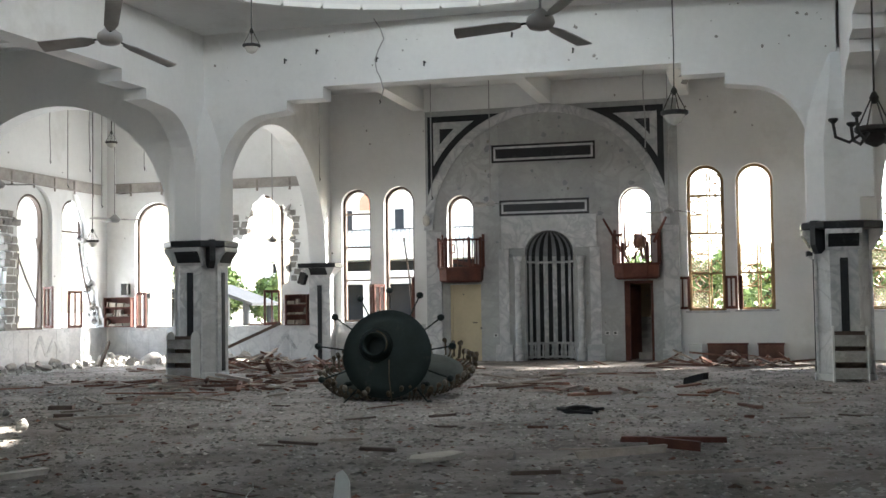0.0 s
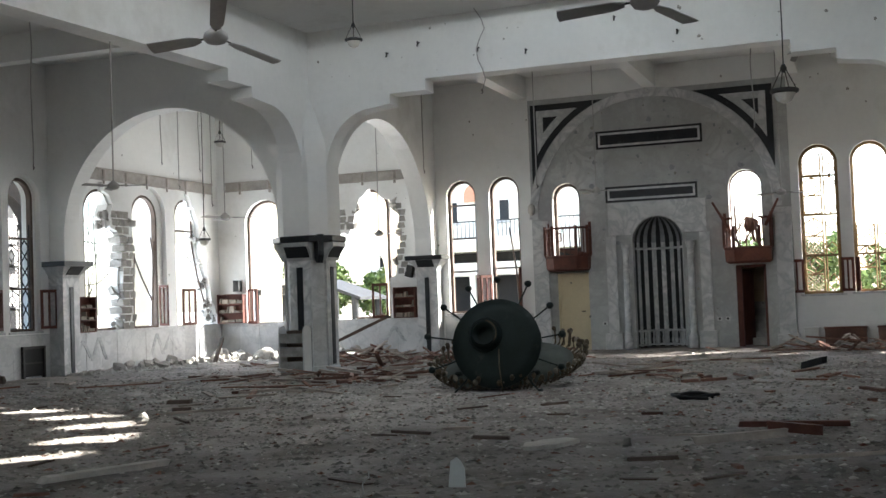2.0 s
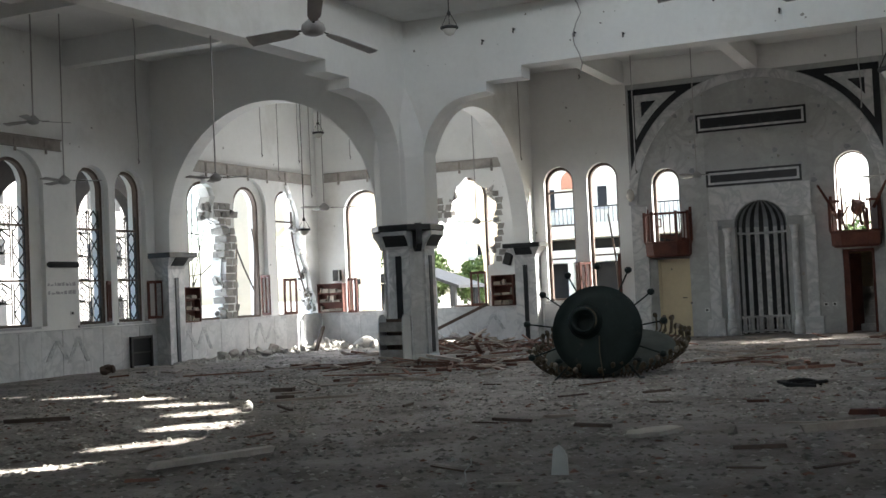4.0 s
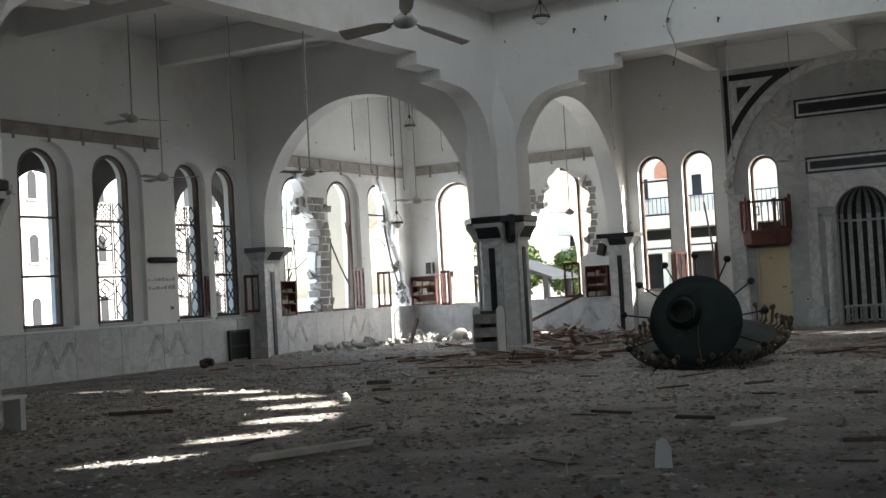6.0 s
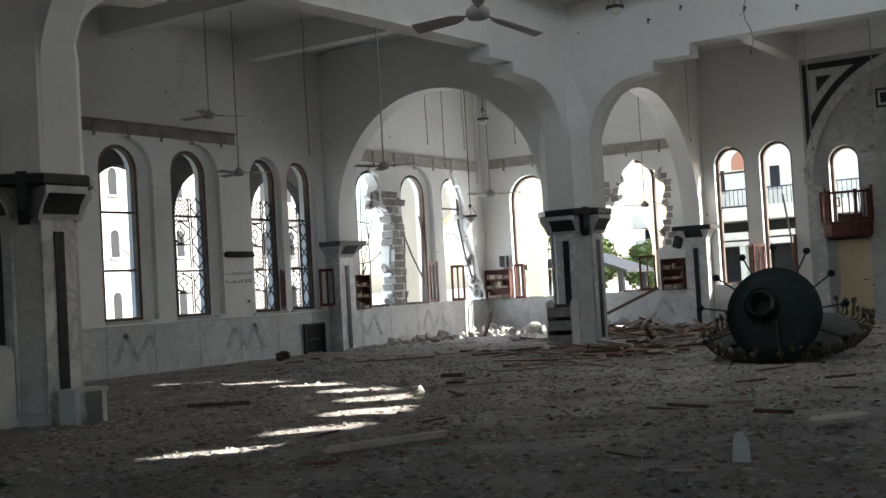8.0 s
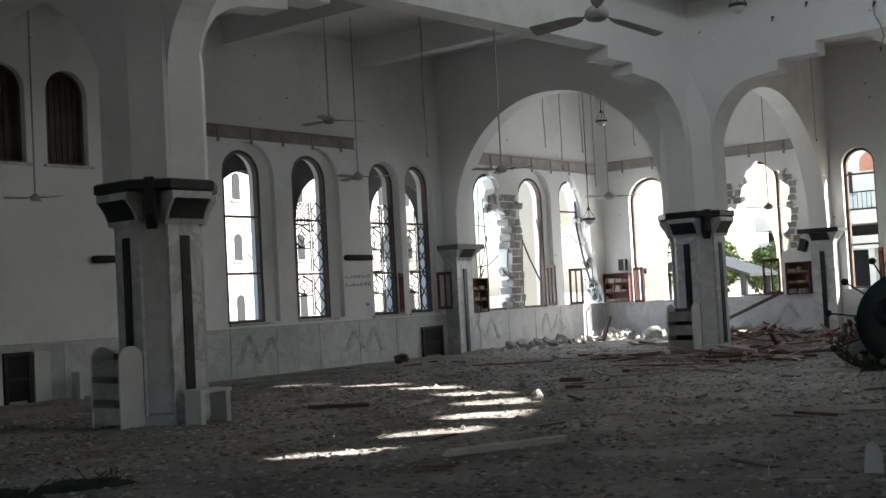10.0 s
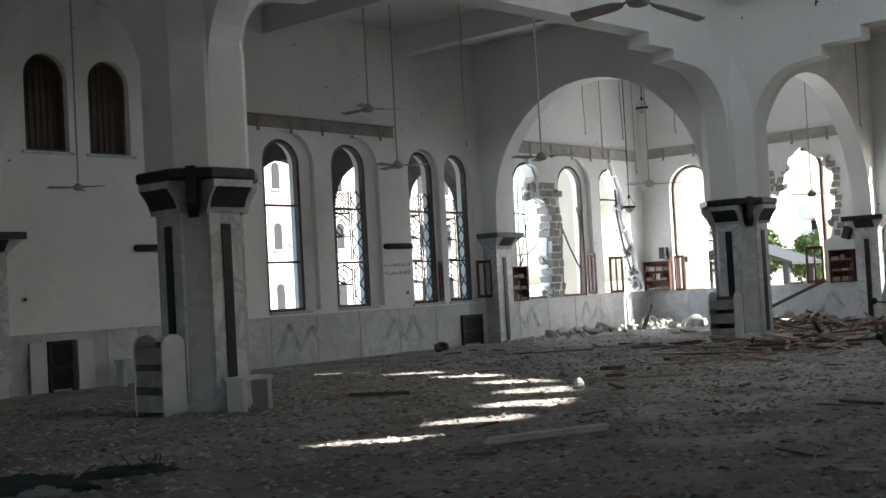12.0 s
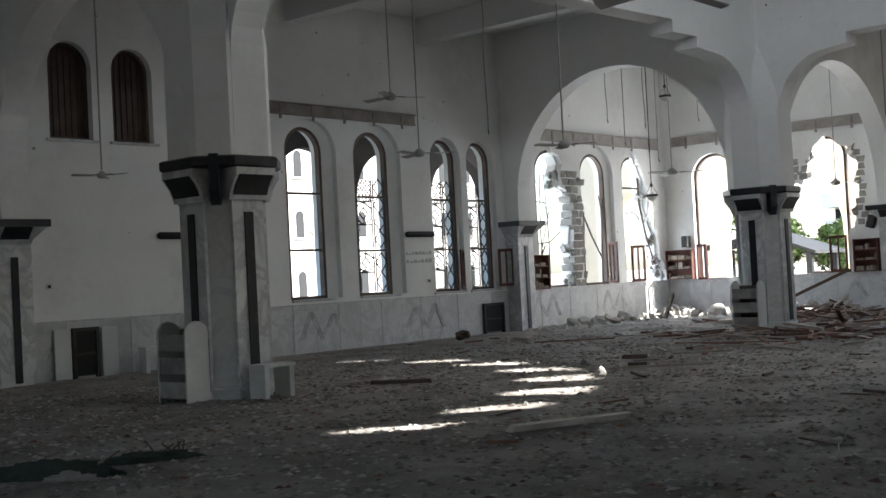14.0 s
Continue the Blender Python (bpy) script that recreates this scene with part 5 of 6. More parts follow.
def plank(p, length, w, h, yaw, pitch, mat, label, group="broken planks"):
    ob = thing("plank", label, "plank", group, pose(p[0], p[1], p[2], 0, pitch, yaw))
    part("board", board_into(B(), length, w, h), mat, ob)
    return ob


plank((-6.34, 8.57, 0.035), 1.2, 0.13, 0.05, 68, 0, DUSTY_BOARD, "dusty pale plank lying on the floor")
plank((-0.92, 12.32, 0.03), 1.05, 0.08, 0.055, 5, 0, WOOD_RED, "dark red squared timber lying on rubble")
plank((-1.3, 11.1, 0.04), 0.85, 0.09, 0.07, 20, -3, WOOD_PALE, "split timber with a pale broken face")
plank((-0.85, 11.62, 0.05), 0.5, 0.08, 0.09, -8, 4, WOOD_RED, "short red-brown timber end")
plank((-0.55, 10.2, 0.015), 1.1, 0.04, 0.03, 25, 0, WOOD_PALE, "thin pale batten on the floor")
plank((-8.65, 14.05, 0.02), 1.2, 0.05, 0.03, 40, 0, WOOD_PALE, "thin pale batten on the floor")
plank((-9.1, 14.0, 0.02), 0.26, 0.09, 0.06, 30, 0, WOOD_FRAME, "charred block of wood")
plank((-9.9, 15.2, 0.02), 0.34, 0.1, 0.06, 20, 0, WOOD_FRAME, "charred block of wood")
plank((-1.15, 21.4, 0.05), 0.45, 0.14, 0.11, 150, 14, OUT_DARK, "charred broken seat frame")
plank((-11.0, 11.3, 0.02), 0.8, 0.08, 0.05, 30, 0, WOOD_FRAME, "dark brown plank on the floor")
plank((-3.1, 6.1, 0.02), 1.1, 0.16, 0.05, 20, 0, WOOD_FRAME, "dark brown plank half buried in dust")
for k in range(46):
    y = rng.uniform(7.5, 21.0)
    x = rng.uniform(-1.35, 0.1) * y * 0.72 + 0.3
    plank((x, y, 0.015), rng.uniform(0.12, 0.5), rng.uniform(0.025, 0.07), rng.uniform(0.012, 0.035), rng.uniform(-80, 80), rng.gauss(0, 3), (WOOD_FRAME, WOOD_PALE, WOOD_PILE, WOOD_FRAME)[k % 4], "short broken batten lying in the dust", "short battens")
plank((-16.3, 26.9, 0.25), 0.85, 0.14, 0.05, 60, -68, WOOD_FRAME, "dark plank standing in the rubble")
plank((-13.2, 28.1, 0.5), 2.6, 0.12, 0.08, 20, -24, WOOD_FRAME, "long charred beam leaning on the sill")
spots = [((-11.9, 26.6), 1.5, 1.3, 80, 0.5), ((-10.4, 24.9), 1.4, 1.0, 44, 0.26), ((-10.5, 20.4), 1.2, 0.9, 22, 0.15), ((-0.6, 27.6), 1.9, 1.0, 64, 0.3), ((-8.2, 27.8), 1.4, 1.0, 14, 0.12),
         ((-4.0, 20.4), 0.9, 0.5, 12, 0.08), ((-3.6, 23.2), 1.6, 0.8, 12, 0.05), ((-9.5, 17.6), 1.6, 1.4, 14, 0.04), ((-13.4, 19.8), 2.2, 1.6, 10, 0.05), ((-13.2, 24.4), 1.5, 1.2, 14, 0.1), ((-1.0, 18.5), 2.0, 2.0, 10, 0.03)]
spots += [((-9.6, 21.6), 1.6, 0.9, 34, 0.12), ((-8.9, 19.6), 1.5, 0.8, 20, 0.05), ((-11.2, 20.9), 1.6, 0.7, 22, 0.08), ((-6.0, 20.6), 1.6, 0.6, 16, 0.05), ((-3.3, 19.6), 1.0, 0.5, 10, 0.05), ((-10.6, 26.6), 1.2, 0.9, 26, 0.25)]
splinters, made_planks = (B(), B()), 0
for (cx, cy), sx, sy, n, zh in spots:
    for k in range(n):
        L = rng.uniform(0.2, 1.0) if rng.random() < 0.8 else rng.uniform(1.0, 1.9)
        p = (cx + rng.gauss(0, sx * 0.5), min(cy + rng.gauss(0, sy * 0.5), YQ - 0.45), 0.0)
        p = (p[0], p[1], 0.01 + rng.random() ** 2 * 0.8 * zh * math.exp(-1.6 * (((p[0] - cx) / sx) ** 2 + ((p[1] - cy) / sy) ** 2)))
        if abs(p[0] - CX0) < 0.75 and abs(p[1] - CY1) < 0.75 or abs(p[0] - CX1) < 0.75 and abs(p[1] - CY1) < 0.75:
            continue
        dims = (L, rng.uniform(0.03, 0.10), rng.uniform(0.015, 0.05))
        yaw, pitch = rng.uniform(-80, 80), rng.gauss(0, 1) * min(16, zh * 45)
        if made_planks < 200:
            plank(p, *dims, yaw, pitch, WOOD_PILE if rng.random() < 0.6 else WOOD_PALE, "splintered red-brown board from smashed woodwork", "smashed woodwork")
        else:
            board_into(splinters[rng.random() < 0.4], *dims, pose(*p, 0, pitch, yaw))
        made_planks += 1
for bm, mat, label in zip(splinters, (WOOD_PILE, WOOD_PALE), ("red-brown splintered woodwork strewn over the floor", "pale splintered woodwork strewn over the floor")):
    tagged(part("wood_splinters", bm, mat), label, "splinters", kind="stuff")


def debris(name, label, category, m, bm, mat, smooth=False):
    ob = thing(name, label, category, at=m)
    part("body", bm, mat, ob, smooth=smooth)
    return ob


bm = slab(B(), [(-0.065, 0), (0.065, 0), (0.06, 0.14), (0.035, 0.19), (0.0, 0.225), (-0.045, 0.20), (-0.05, 0.15)], lambda u, z, d: Vector((u, d, z)), -0.015, 0.015)
debris("white_fragment", "white broken board standing upright in the dust", "board", pose(-3.1, 8.45, 0, -6, 0, 12), bm, WHITE_BOARD)
bm = slab(B(), [(-0.24, -0.08), (-0.12, -0.12), (-0.02, -0.1), (0.06, -0.13), (0.17, -0.09), (0.28, -0.03), (0.22, 0.02), (0.16, 0.07), (-0.05, 0.08), (-0.16, 0.04), (-0.22, 0.05)], lambda u, v, d: Vector((u, v, d)), 0, 0.04)
debris("broken_slab", "pale broken slab lying flat on rubble", "slab", pose(-2.95, 10.55, 0.05, 9, -5, 15), bm, DUSTY_BOARD)
tyre = debris("rubber_ring", "black bent rubber hose ring on the floor", "hose", pose(-2.3, 15.35, 0.06),
              tube(B(), [((0.2 + 0.012 * a) * math.cos(a), (0.2 + 0.008 * a) * math.sin(a), 0.0 + 0.04 * math.sin(a * 0.8) ** 2) for a in [k * 0.35 for k in range(34)]], 0.022, 7), RUBBER, True)


debris("bent_wire", "thin pale bent wire sticking up from the dust", "wire", pose(-3.62, 7.8, 0.0), tube(B(), [(0, 0, 0.0), (0.03, 0.02, 0.05), (0.01, 0.05, 0.11), (0.06, 0.06, 0.17), (0.05, 0.08, 0.2)], 0.005, 5), WHITE_BOARD)
debris("pale_batten", "small pale flat offcut lying in the dust", "offcut", pose(-3.32, 7.92, 0.012, 0, 0, 20), box(B(), -0.11, 0.11, -0.02, 0.02, 0, 0.015), DUSTY_BOARD)


def heap(lx, ly, lz, seed):
    bm = B()
    bmesh.ops.create_icosphere(bm, subdivisions=5, radius=1.0)
    for v in bm.verts:
        n = 1 + 0.35 * noise.noise(v.co * 2.2 + Vector((seed, 0, 0))) + 0.22 * noise.noise(v.co * 5.5 + Vector((0, seed, 0))) + 0.08 * noise.noise(v.co * 14)
        v.co = Vector((v.co.x * lx * n, v.co.y * ly * n, max(0.0, v.co.z * lz * n)))
    return bm


debris("crumpled_cloth", "crumpled dark green cloth lying in the dust", "cloth", pose(-8.52, 4.82, 0.0, 0, 0, 40), heap(0.48, 0.17, 0.13, 3), CLOTH, True)
debris("tan_cloth", "crumpled tan cloth tucked beside the green one", "cloth", pose(-8.3, 4.86, 0.0, 0, 0, 35), heap(0.24, 0.1, 0.07, 5), STONE, True)
bd2 = debris("dark_bundle", "dark tangled bundle of cloth and twigs", "cloth", pose(-8.5, 5.72, 0.0, 0, 0, 62), heap(0.36, 0.12, 0.08, 7), CLOTH, True)
for k in range(9):
    p = Vector((rng.uniform(-0.4, 0.4), rng.uniform(-0.18, 0.18), 0.03))
    part("twig", tube(B(), [p, p + Vector((rng.uniform(-.15, .15), rng.uniform(-.1, .1), rng.uniform(0.02, 0.14)))], 0.006, 4), BARK, bd2)
bm = B()
for k in range(4):
    chunk(bm, (rng.uniform(-0.11, 0.11), rng.uniform(-0.11, 0.11), 0.1), rng.uniform(0.12, 0.2), rng, 2)
debris("rusty_lump", "rusty brown lump of wreckage on the floor", "wreckage", pose(-16.9, 19.4, 0.02), bm, WOOD_FRAME)
for u, w_ in ((-1.3, 0.95), (-0.1, 0.6), (-1.75, 0.3)):
    bx = thing("low_crate", "low dusty crate standing against the wall", "crate", "low crates", pose(u, YQ - 0.3, 0))
    part("box", box(B(), 0, w_, -0.15, 0.15, 0, 0.4), WOOD_PILE if w_ > 0.5 else WHITE_BOARD, bx)
    part("lid", box(B(), -0.02, w_ + 0.02, -0.17, 0.17, 0.402, 0.44), WOOD_RED if w_ > 0.5 else WHITE_BOARD, bx)

# rubble heap of the corner bay: big lumps as things, grit as stuff
for k in range(170):
    if k < 110:
        x, y = rng.uniform(-17.6, -12.8), 29.3 - abs(rng.gauss(0, 0.9))
    else:
        x, y = -17.5 + abs(rng.gauss(0, 0.5)), rng.uniform(23.6, 29.5)
    s = rng.uniform(0.05, 0.14) if k % 4 else rng.uniform(0.14, 0.27)
    bm = B()
    chunk(bm, (0, 0, 0), s, rng, 2 if s > 0.14 else 1)
    lump = thing("rubble_lump", "pale broken lump of concrete in the heap", "rubble", "concrete lumps", pose(x, y, s * 0.35 + 0.08 * rng.random() ** 2))
    part("lump", bm, CONCRETE, lump)
for k in range(26):
    bm = B()
    chunk(bm, (0, 0, 0), rng.uniform(0.03, 0.065), rng)
    x, y = rng.uniform(-14, 1), rng.uniform(5, 22)
    lump = thing("stone", "loose grey stone on the dusty floor", "stone", "loose stones", pose(x, y, 0.02))
    part("lump", bm, STONE, lump)
for x, y in ((-9.0, 12.95), (-8.75, 12.6), (-10.2, 14.3)):
    bm = B()
    chunk(bm, (0, 0, 0.05), 0.09, rng, 2)
    lump = thing("stone", "pale loose stone lit by the sun", "stone", "loose stones", pose(x, y, 0.0))
    part("lump", bm, CONCRETE, lump)


def grit(name, label, n, area, size, mat, seed):
    """Scattered irregular chips, joined into one mesh."""
    g = np.random.RandomState(seed)
    tet = np.array([[0, 0, 0.75], [0.9, 0, -0.2], [-0.45, 0.8, -0.2], [-0.45, -0.8, -0.2], [0.1, 0.1, -0.5]])
    faces = [(0, 1, 2), (0, 2, 3), (0, 3, 1), (4, 2, 1), (4, 3, 2), (4, 1, 3)]
    px, py = area(g, n)
    s = size * (0.35 + g.rand(n) ** 2.5 * 2.2)
    verts, fs = [], []
    for i in range(n):
        a = g.rand() * 6.28
        c, sn = math.cos(a), math.sin(a)
        v = tet * (s[i] * (0.6 + 0.8 * g.rand(5, 3)))
        v = np.stack([v[:, 0] * c - v[:, 1] * sn, v[:, 0] * sn + v[:, 1] * c, v[:, 2] * 0.36], 1) + [px[i], py[i], s[i] * 0.12]
        verts.extend(v.tolist())
        fs.extend([tuple(5 * i + k for k in f) for f in faces])
    me = bpy.data.meshes.new(name)
    me.from_pydata(verts, [], fs)
    me.materials.append(mat)
    return tagged(new(name, me), label, "rubble", kind="stuff")


grit("floor_grit", "grey grit and broken plaster strewn over the floor", 36000, lambda g, n: (g.uniform(-17.9, 7, n), 30 - 27 * g.rand(n) ** 0.62), 0.023, STONE, 1)
grit("floor_grit", "fine pale chips strewn over the floor", 12000, lambda g, n: (g.uniform(-16, 5, n), g.uniform(4, 26, n)), 0.015, CONCRETE, 2)
grit("corner_grit", "pale crushed concrete along the shelled corner", 7000, lambda g, n: (-17.9 + 5.6 * g.rand(n), 29.9 - np.abs(g.normal(0, 1.1, n))), 0.06, CONCRETE, 3)
grit("corner_grit", "pale crushed concrete along the shelled wall", 3500, lambda g, n: (-18.0 + np.abs(g.normal(0, 0.7, n)), g.uniform(22.5, 29.9, n)), 0.06, CONCRETE, 4)
grit("floor_grit", "coarse grey gravel of crushed plaster on the floor", 24000, lambda g, n: (g.uniform(-16, 4, n), 26 - 22 * g.rand(n) ** 0.6), 0.026, STONE, 11)
grit("floor_grit", "pale broken plaster bits strewn over the floor", 9000, lambda g, n: (g.uniform(-15, 3, n), 24 - 19.5 * g.rand(n) ** 0.6), 0.024, DUSTY_BOARD, 12)
grit("floor_grit", "flat reddish tile and wood crumbs strewn over the floor", 2600, lambda g, n: (g.uniform(-15, 3, n), 26 - 21 * g.rand(n) ** 0.7), 0.026, WOOD_PILE, 13)
grit("wood_chips", "dark splinters and chips on the floor", 5000, lambda g, n: (g.uniform(-15, 4, n), g.uniform(4, 29, n)), 0.017, WOOD_FRAME, 5)

grit("floor_grit", "larger stones and plaster lumps strewn over the floor", 2200, lambda g, n: (g.uniform(-16, 5, n), g.uniform(4, 27, n)), 0.036, CONCRETE, 6)
grit("floor_grit", "dark burnt scraps strewn over the floor", 420, lambda g, n: (g.uniform(-16, 5, n), g.uniform(5, 27, n)), 0.034, WOOD_FRAME, 7)

# ---- outside ----
bm = B()
R0 = 900
box(bm, -R0, R0, -R0, R0, -0.6, -0.35)
tagged(part("ground", bm, EARTH), "dry earth ground around the building", "ground", kind="structure")
# arcade outside the side wall and round the corner
PX = -21.0
to_p = lambda u, z, d: Vector((PX - d, u, z))
arch_holes = [arc_chains(17.5 + 2.7 * k + 0.2, 20.2 + 2.7 * k - 0.2, -0.3, 4.62) for k in range(-3, 6)]
tagged(part("arcade_side", pierced(B(), 9.4, 25.7, -0.4, 6.0, arch_holes[:6], to_p, 0, 0.35), ARCADE), "outer arcade with round arches, shade put into its grey-brown colour", "arcade", kind="structure")
# unseen roof added to shut the sky's light off the arcade
tagged(part("arcade_roof_side", box(B(), PX - 0.4, XL - 0.45, 9.4, 25.7, 6.0, 6.2), ARCADE), "unseen flat roof added to keep sky light off the arcade", "roof", kind="structure")
to_q = lambda u, z, d: Vector((u, 33.4 + d, z))
tagged(part("arcade_front", pierced(B(), -24.0, -13.45, -0.4, 5.3, [arc_chains(-22.4, -18.6, -0.3, 4.1, 16), arc_chains(-18.05, -14.25, -0.3, 4.1, 16)], to_q, 0, 0.35), BEIGE), "beige outer arcade with round arches", "arcade", kind="structure")


def building(m, w, d, h, mat, label, floors, cols, arched=False, balconies=False, accent=None):
    ob = thing("apartment_building", label, "building", "buildings outside", m)
    part("wall", box(B(), -w / 2, w / 2, 0, d, -0.4, h), mat, ob)
    part("roof", box(B(), -w / 2 - 0.2, w / 2 + 0.2, -0.2, d + 0.2, h + 0.002, h + 0.3), OUT_WHITE, ob)
    fh = h / floors
    for f in range(floors):
        for c in range(cols):
            if balconies and (f == 0 or c > 2):
                continue
            x = -w / 2 + w * (c + 0.5) / cols
            z = f * fh + fh * (0.26 if balconies else 0.34)
            hw, wh = (0.24, 0.36) if arched else (0.2, 0.22)
            win = part("window", box(B(), x - hw, x + hw, -0.03, -0.004, z, z + fh * wh), PANE_GREY, ob)
            part("sill", box(B(), x - hw - 0.1, x + hw + 0.1, -0.12, -0.004, z - 0.1, z - 0.004), OUT_WHITE, win)
            if arched:
                part("arch_head", slab(B(), [(x + hw * math.cos(math.pi * k / 8), z + fh * wh + hw * math.sin(math.pi * k / 8)) for k in range(9)], lambda u, zz, dd: Vector((u, dd, zz)), -0.03, -0.004), PANE_GREY, win)
        if balconies and f > 0:
            bz = f * fh
            bal = part("balcony", box(B(), -w / 2, w / 2, -1.4, -0.004, bz - 0.28, bz + 0.3), mat, ob, "pale concrete balcony slab")
            part("handrail", box(B(), -w / 2, w / 2, -1.38, -1.33, bz + 0.95, bz + 1.0), IRON, bal)
            bm = B()
            for k in range(int(w / 0.18)):
                x = -w / 2 + 0.18 * k
                box(bm, x, x + 0.02, -1.37, -1.345, bz + 0.3, bz + 0.95)
            part("railing", bm, IRON, bal)
    if balconies:
        part("sign_band", box(B(), -w / 2, w / 2, -1.2, -1.0, 2.72, 3.25), mat, ob, "pale band over the shops")
        # dark strip laid on the facade paints the shade below the balcony
        part("shaded_recess", box(B(), -w / 2, w / 2, -0.08, -0.034, 3.2, 3.7), OUT_DARK, ob)
        for c in range(cols):
            x = -w / 2 + w * (c + 0.5) / cols
            part("shopfront", box(B(), x - w / cols * 0.44, x + w / cols * 0.44, -0.06, -0.034, 0.0, 2.7), OUT_DARK, ob)
            part("shop_pillar", box(B(), x + w / cols * 0.45, x + w / cols * 0.55, -1.15, -0.036, -0.3, 2.718), mat, ob)
    if accent:
        part("arch_panel", slab(B(), [(-2.85 - 0.1, 5.9)] + [(-2.4 - 0.55 * math.cos(math.pi * k / 10), 6.2 + 0.5 * math.sin(math.pi * k / 10)) for k in range(11)] + [(-1.85, 5.9)], lambda u, zz, dd: Vector((u, dd, zz)), -0.1, -0.035), accent, ob)
    return ob


building(pose(-13.7, 48.0, -0.3), 14, 9, 8.0, OUT_YELLOW, "pale yellow two-storey house with railed balconies", 2, 6, balconies=True, accent=OUT_ORANGE)
building(pose(-44.0, 42.0, -0.3, 0, 0, 90), 30, 9, 12.0, OUT_WHITE, "weathered white house with arched windows", 4, 14, arched=True)


def tree(x, y, h, seed, label="leafy green tree outside the window"):
    r3 = random.Random(seed)
    ob = thing("tree", label, "tree", "garden trees", pose(x, y, -0.36))
    tr = part("trunk", tube(B(), [(0, 0, 0), (0.1, 0, h * 0.25), (0.05, 0.1, h * 0.5), (0.1, 0.1, h * 0.8)], 0.16, 8, 0.35), BARK, ob)
    for k in range(7):
        a = r3.uniform(0, 6.28)
        z = h * r3.uniform(0.3, 0.65)
        part("limb", tube(B(), [(0.05, 0.05, z), (math.cos(a) * h * .15, math.sin(a) * h * .15, z + h * .1), (math.cos(a) * h * .28, math.sin(a) * h * .28, z + h * .22)], 0.05, 5, 0.3), BARK, tr)
    g = np.random.RandomState(seed)
    verts, fs = [], []
    cl = [(g.normal(0, h * 0.17), g.normal(0, h * 0.17), h * (0.45 + 0.5 * g.rand()), h * g.uniform(0.09, 0.18)) for _ in range(22)]
    for cx, cy, cz, cr in cl:
        for _ in range(110):
            d = g.normal(0, 1, 3)
            d = d / np.linalg.norm(d) * cr * g.rand() ** 0.4
            u, v = g.normal(0, 1, 3), g.normal(0, 1, 3)
            s = 0.09 + 0.07 * g.rand()
            u, v = u / np.linalg.norm(u) * s, v / np.linalg.norm(v) * s * 0.6
            c = np.array([cx, cy, cz]) + d
            i = len(verts)
            verts += [(c - u).tolist(), (c + v).tolist(), (c + u).tolist(), (c - v).tolist()]
            fs.append((i, i + 1, i + 2, i + 3))
    me = bpy.data.meshes.new("crown")
    me.from_pydata(verts, [], fs)
    me.materials.append(LEAF)
    cr = new("crown", me)
    cr.parent = ob
    return ob


for k, (x, y, h) in enumerate(((-20.5, 41.5, 3.4), (-18.6, 43.0, 3.0), (-23, 46, 4.2), (-31.5, 24.0, 2.6), (-2.0, 42, 3.4), (0.6, 40, 3.0), (3.5, 42, 3.8), (6.5, 44, 4.0), (-4.5, 46, 3.6), (9.0, 41, 3.2))):
    tree(x, y, h, 20 + k)
sh = thing("garden_shelter", "grey collapsed shelter with a sloping roof and posts", "shelter", at=pose(-19.0, 38.3, -0.35))
part("roof", slab(B(), [(-2.2, 2.2), (0.3, 2.55), (2.2, 1.9), (2.2, 2.0), (0.3, 2.68), (-2.2, 2.32)], lambda u, z, d: Vector((u, d, z)), -1.2, 1.2), SHEET, sh)
for x, y in ((-2, -1), (0.2, -1), (1.9, -1), (-2, 1), (0.2, 1), (1.9, 1)):
    part("post", tube(B(), [(x, y, 0), (x, y, 2.2 if x < 1 else 2.0)], 0.13, 8), SHEET, sh)
gw = thing("garden_wall", "low pale garden wall outside", "garden wall", at=pose(-6, 38.0, -0.4))
part("wall", box(B(), -5, 18, 0, 0.25, 0, 1.2), OUT_YELLOW, gw)
aw = thing("awning", "teal cloth awning hung on a frame outside", "awning", at=pose(-37.5, 34.6, -0.35))
part("cloth", box(B(), -0.04, 0.04, -0.7, 0.7, 1.3, 2.5), TEAL, aw)
for y in (-0.66, 0.66):
    part("pole", tube(B(), [(0, y, 0), (0, y, 2.55)], 0.03, 6), IRON, aw)
bt = thing("bare_tree", "bare thin tree outside the side windows", "tree", at=pose(-31.0, 28.6, -0.36))
r3 = random.Random(9)
trunk = part("trunk", tube(B(), [(0, 0, 0), (0.05, 0.1, 1.5), (0, 0.2, 3.0), (0.1, 0.1, 5.2)], 0.09, 7, 0.3), BARK, bt)
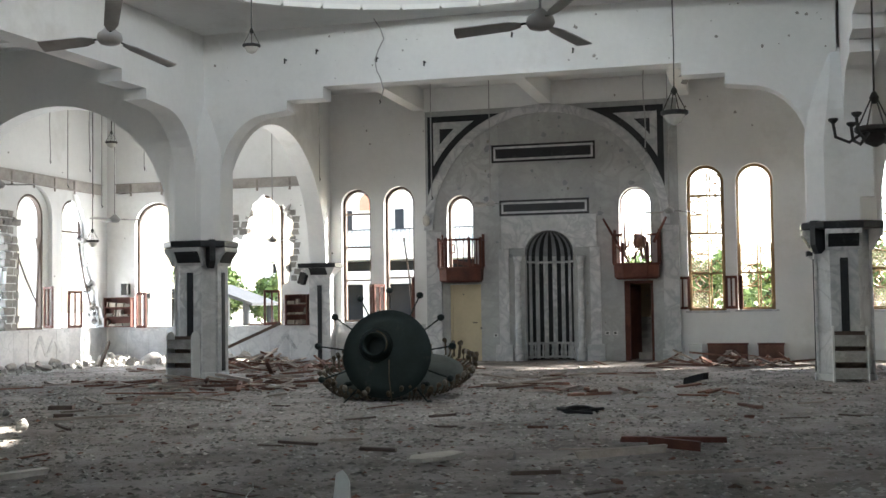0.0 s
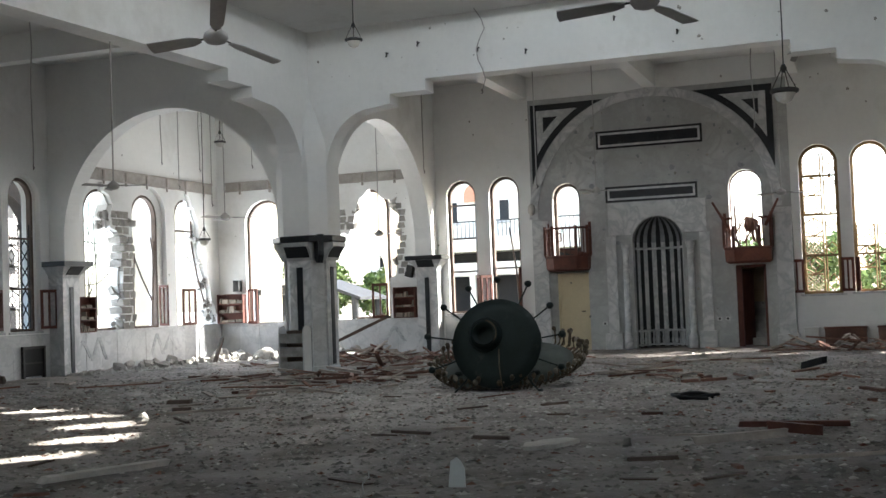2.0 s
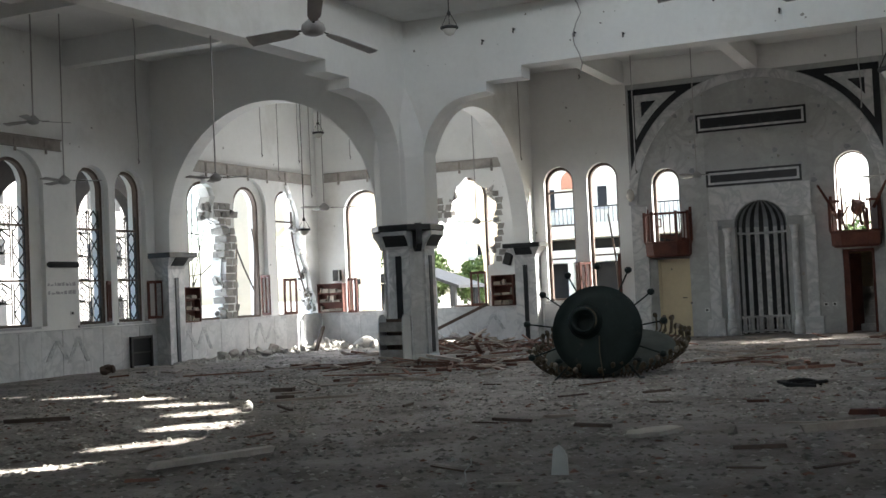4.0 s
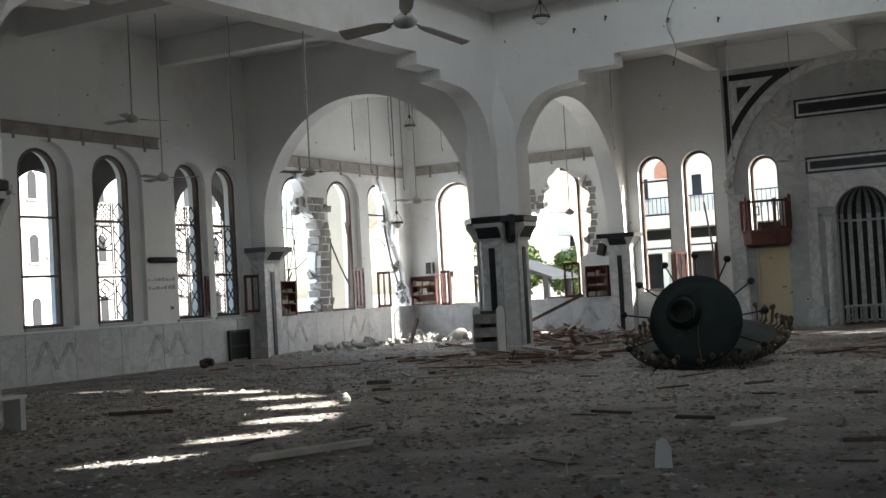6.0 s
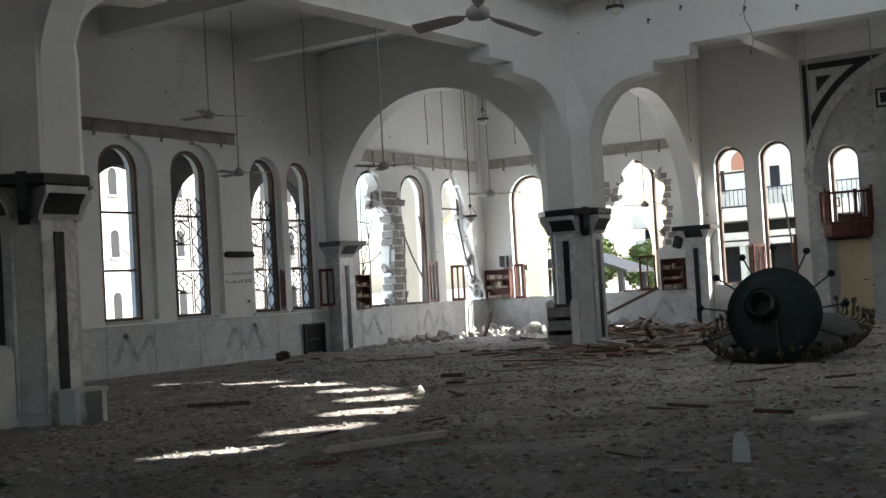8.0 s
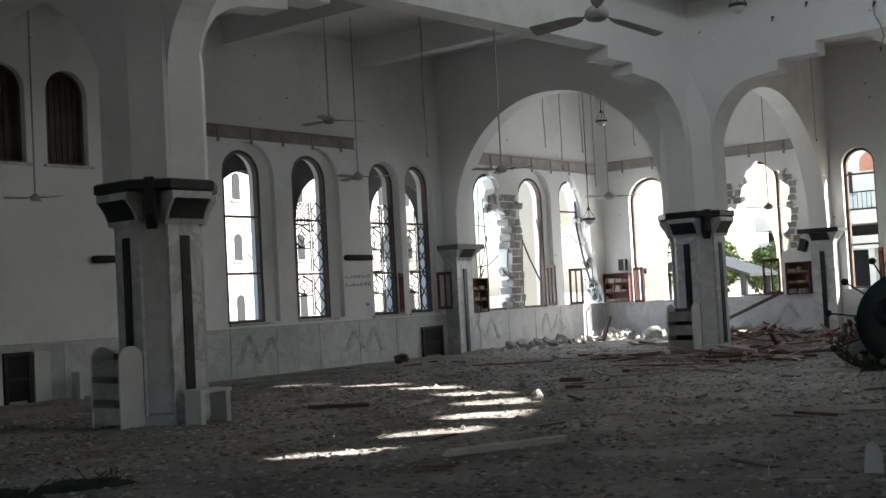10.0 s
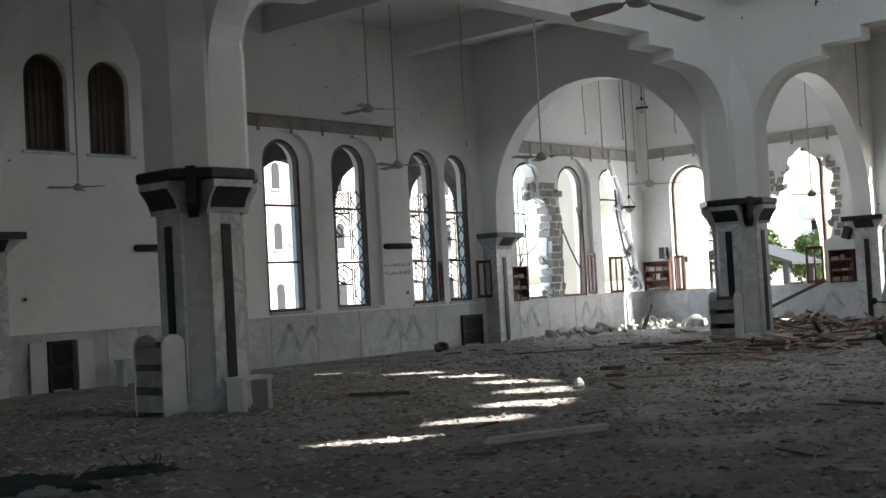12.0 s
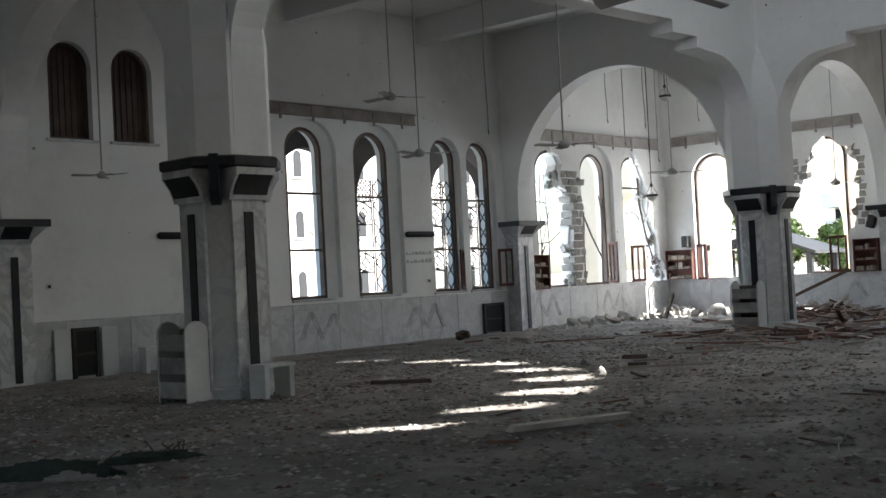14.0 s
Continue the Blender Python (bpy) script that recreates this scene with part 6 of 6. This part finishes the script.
for k in range(16):
    q = Vector((r3.uniform(-.05, .1), r3.uniform(0, .2), r3.uniform(1.0, 4.6)))
    w1 = Vector((r3.uniform(-.5, .5), r3.uniform(-1, 1), r3.uniform(0.2, 0.9)))
    limb = part("limb", tube(B(), [q, q + w1 * 0.6, q + w1 + Vector((0, 0, 0.3))], 0.03, 5, 0.3), BARK, trunk)
    for j in range(3):
        e = q + w1 * r3.uniform(0.4, 0.9)
        tube_end = e + Vector((r3.uniform(-.3, .3), r3.uniform(-.5, .5), r3.uniform(0, .5)))
        part("twig", tube(B(), [e, tube_end], 0.012, 4, 0.4), BARK, bt)


def pocks(name, label, n, u0, u1, z0, z1, to, seed, mat, size):
    """Shrapnel marks: small ragged chips standing a few millimetres proud of the surface."""
    r4 = random.Random(seed)
    bm = B()
    for _ in range(n):
        u, z, s = r4.uniform(u0, u1), r4.uniform(z0, z1), size * r4.uniform(0.3, 1.0) ** 2
        if any(h[0][0][0] - 0.15 < u < h[1][0][0] + 0.15 and h[0][0][1] - 0.1 < z < h[0][-1][1] + 0.1 for h in (q_holes + tall + [arc_chains(*MIH)] if to is not on_left else left_holes)):
            continue
        k = r4.randint(5, 8)
        pts = [(u + s * r4.uniform(0.5, 1.1) * math.cos(6.283 * i / k), z + s * r4.uniform(0.5, 1.1) * math.sin(6.283 * i / k)) for i in range(k)]
        slab(bm, pts, to, -0.003, -0.0005)
    return tagged(part(name, bm, mat), label, "damage", kind="stuff")


on_facing = lambda u, z, d: Vector((u, YQ - 0.051 + d, z))
pocks("shrapnel_marks", "small grey chips knocked out of the marble", 90, -8.0, -2.5, 2.2, 6.3, on_facing, 1, MARBLE_GREY, 0.10)
pocks("shrapnel_marks", "small dark chips knocked out of the marble", 40, -8.0, -2.5, 0.4, 6.3, on_facing, 2, STONE, 0.05)
pocks("shrapnel_marks", "small grey chips knocked out of the plaster", 110, -17.8, 6.0, 1.1, 6.9, on_qibla, 3, BLOCK, 0.045)
pocks("shrapnel_marks", "small grey chips knocked out of the plaster", 110, 9.0, 29.8, 1.1, 6.9, on_left, 4, BLOCK, 0.045)
pocks("shrapnel_marks", "small grey chips knocked out of the beam", 45, CX0, CX1, 6.1, 7.1, lambda u, z, d: Vector((u, CY1 - TH + d, z)), 5, BLOCK, 0.045)
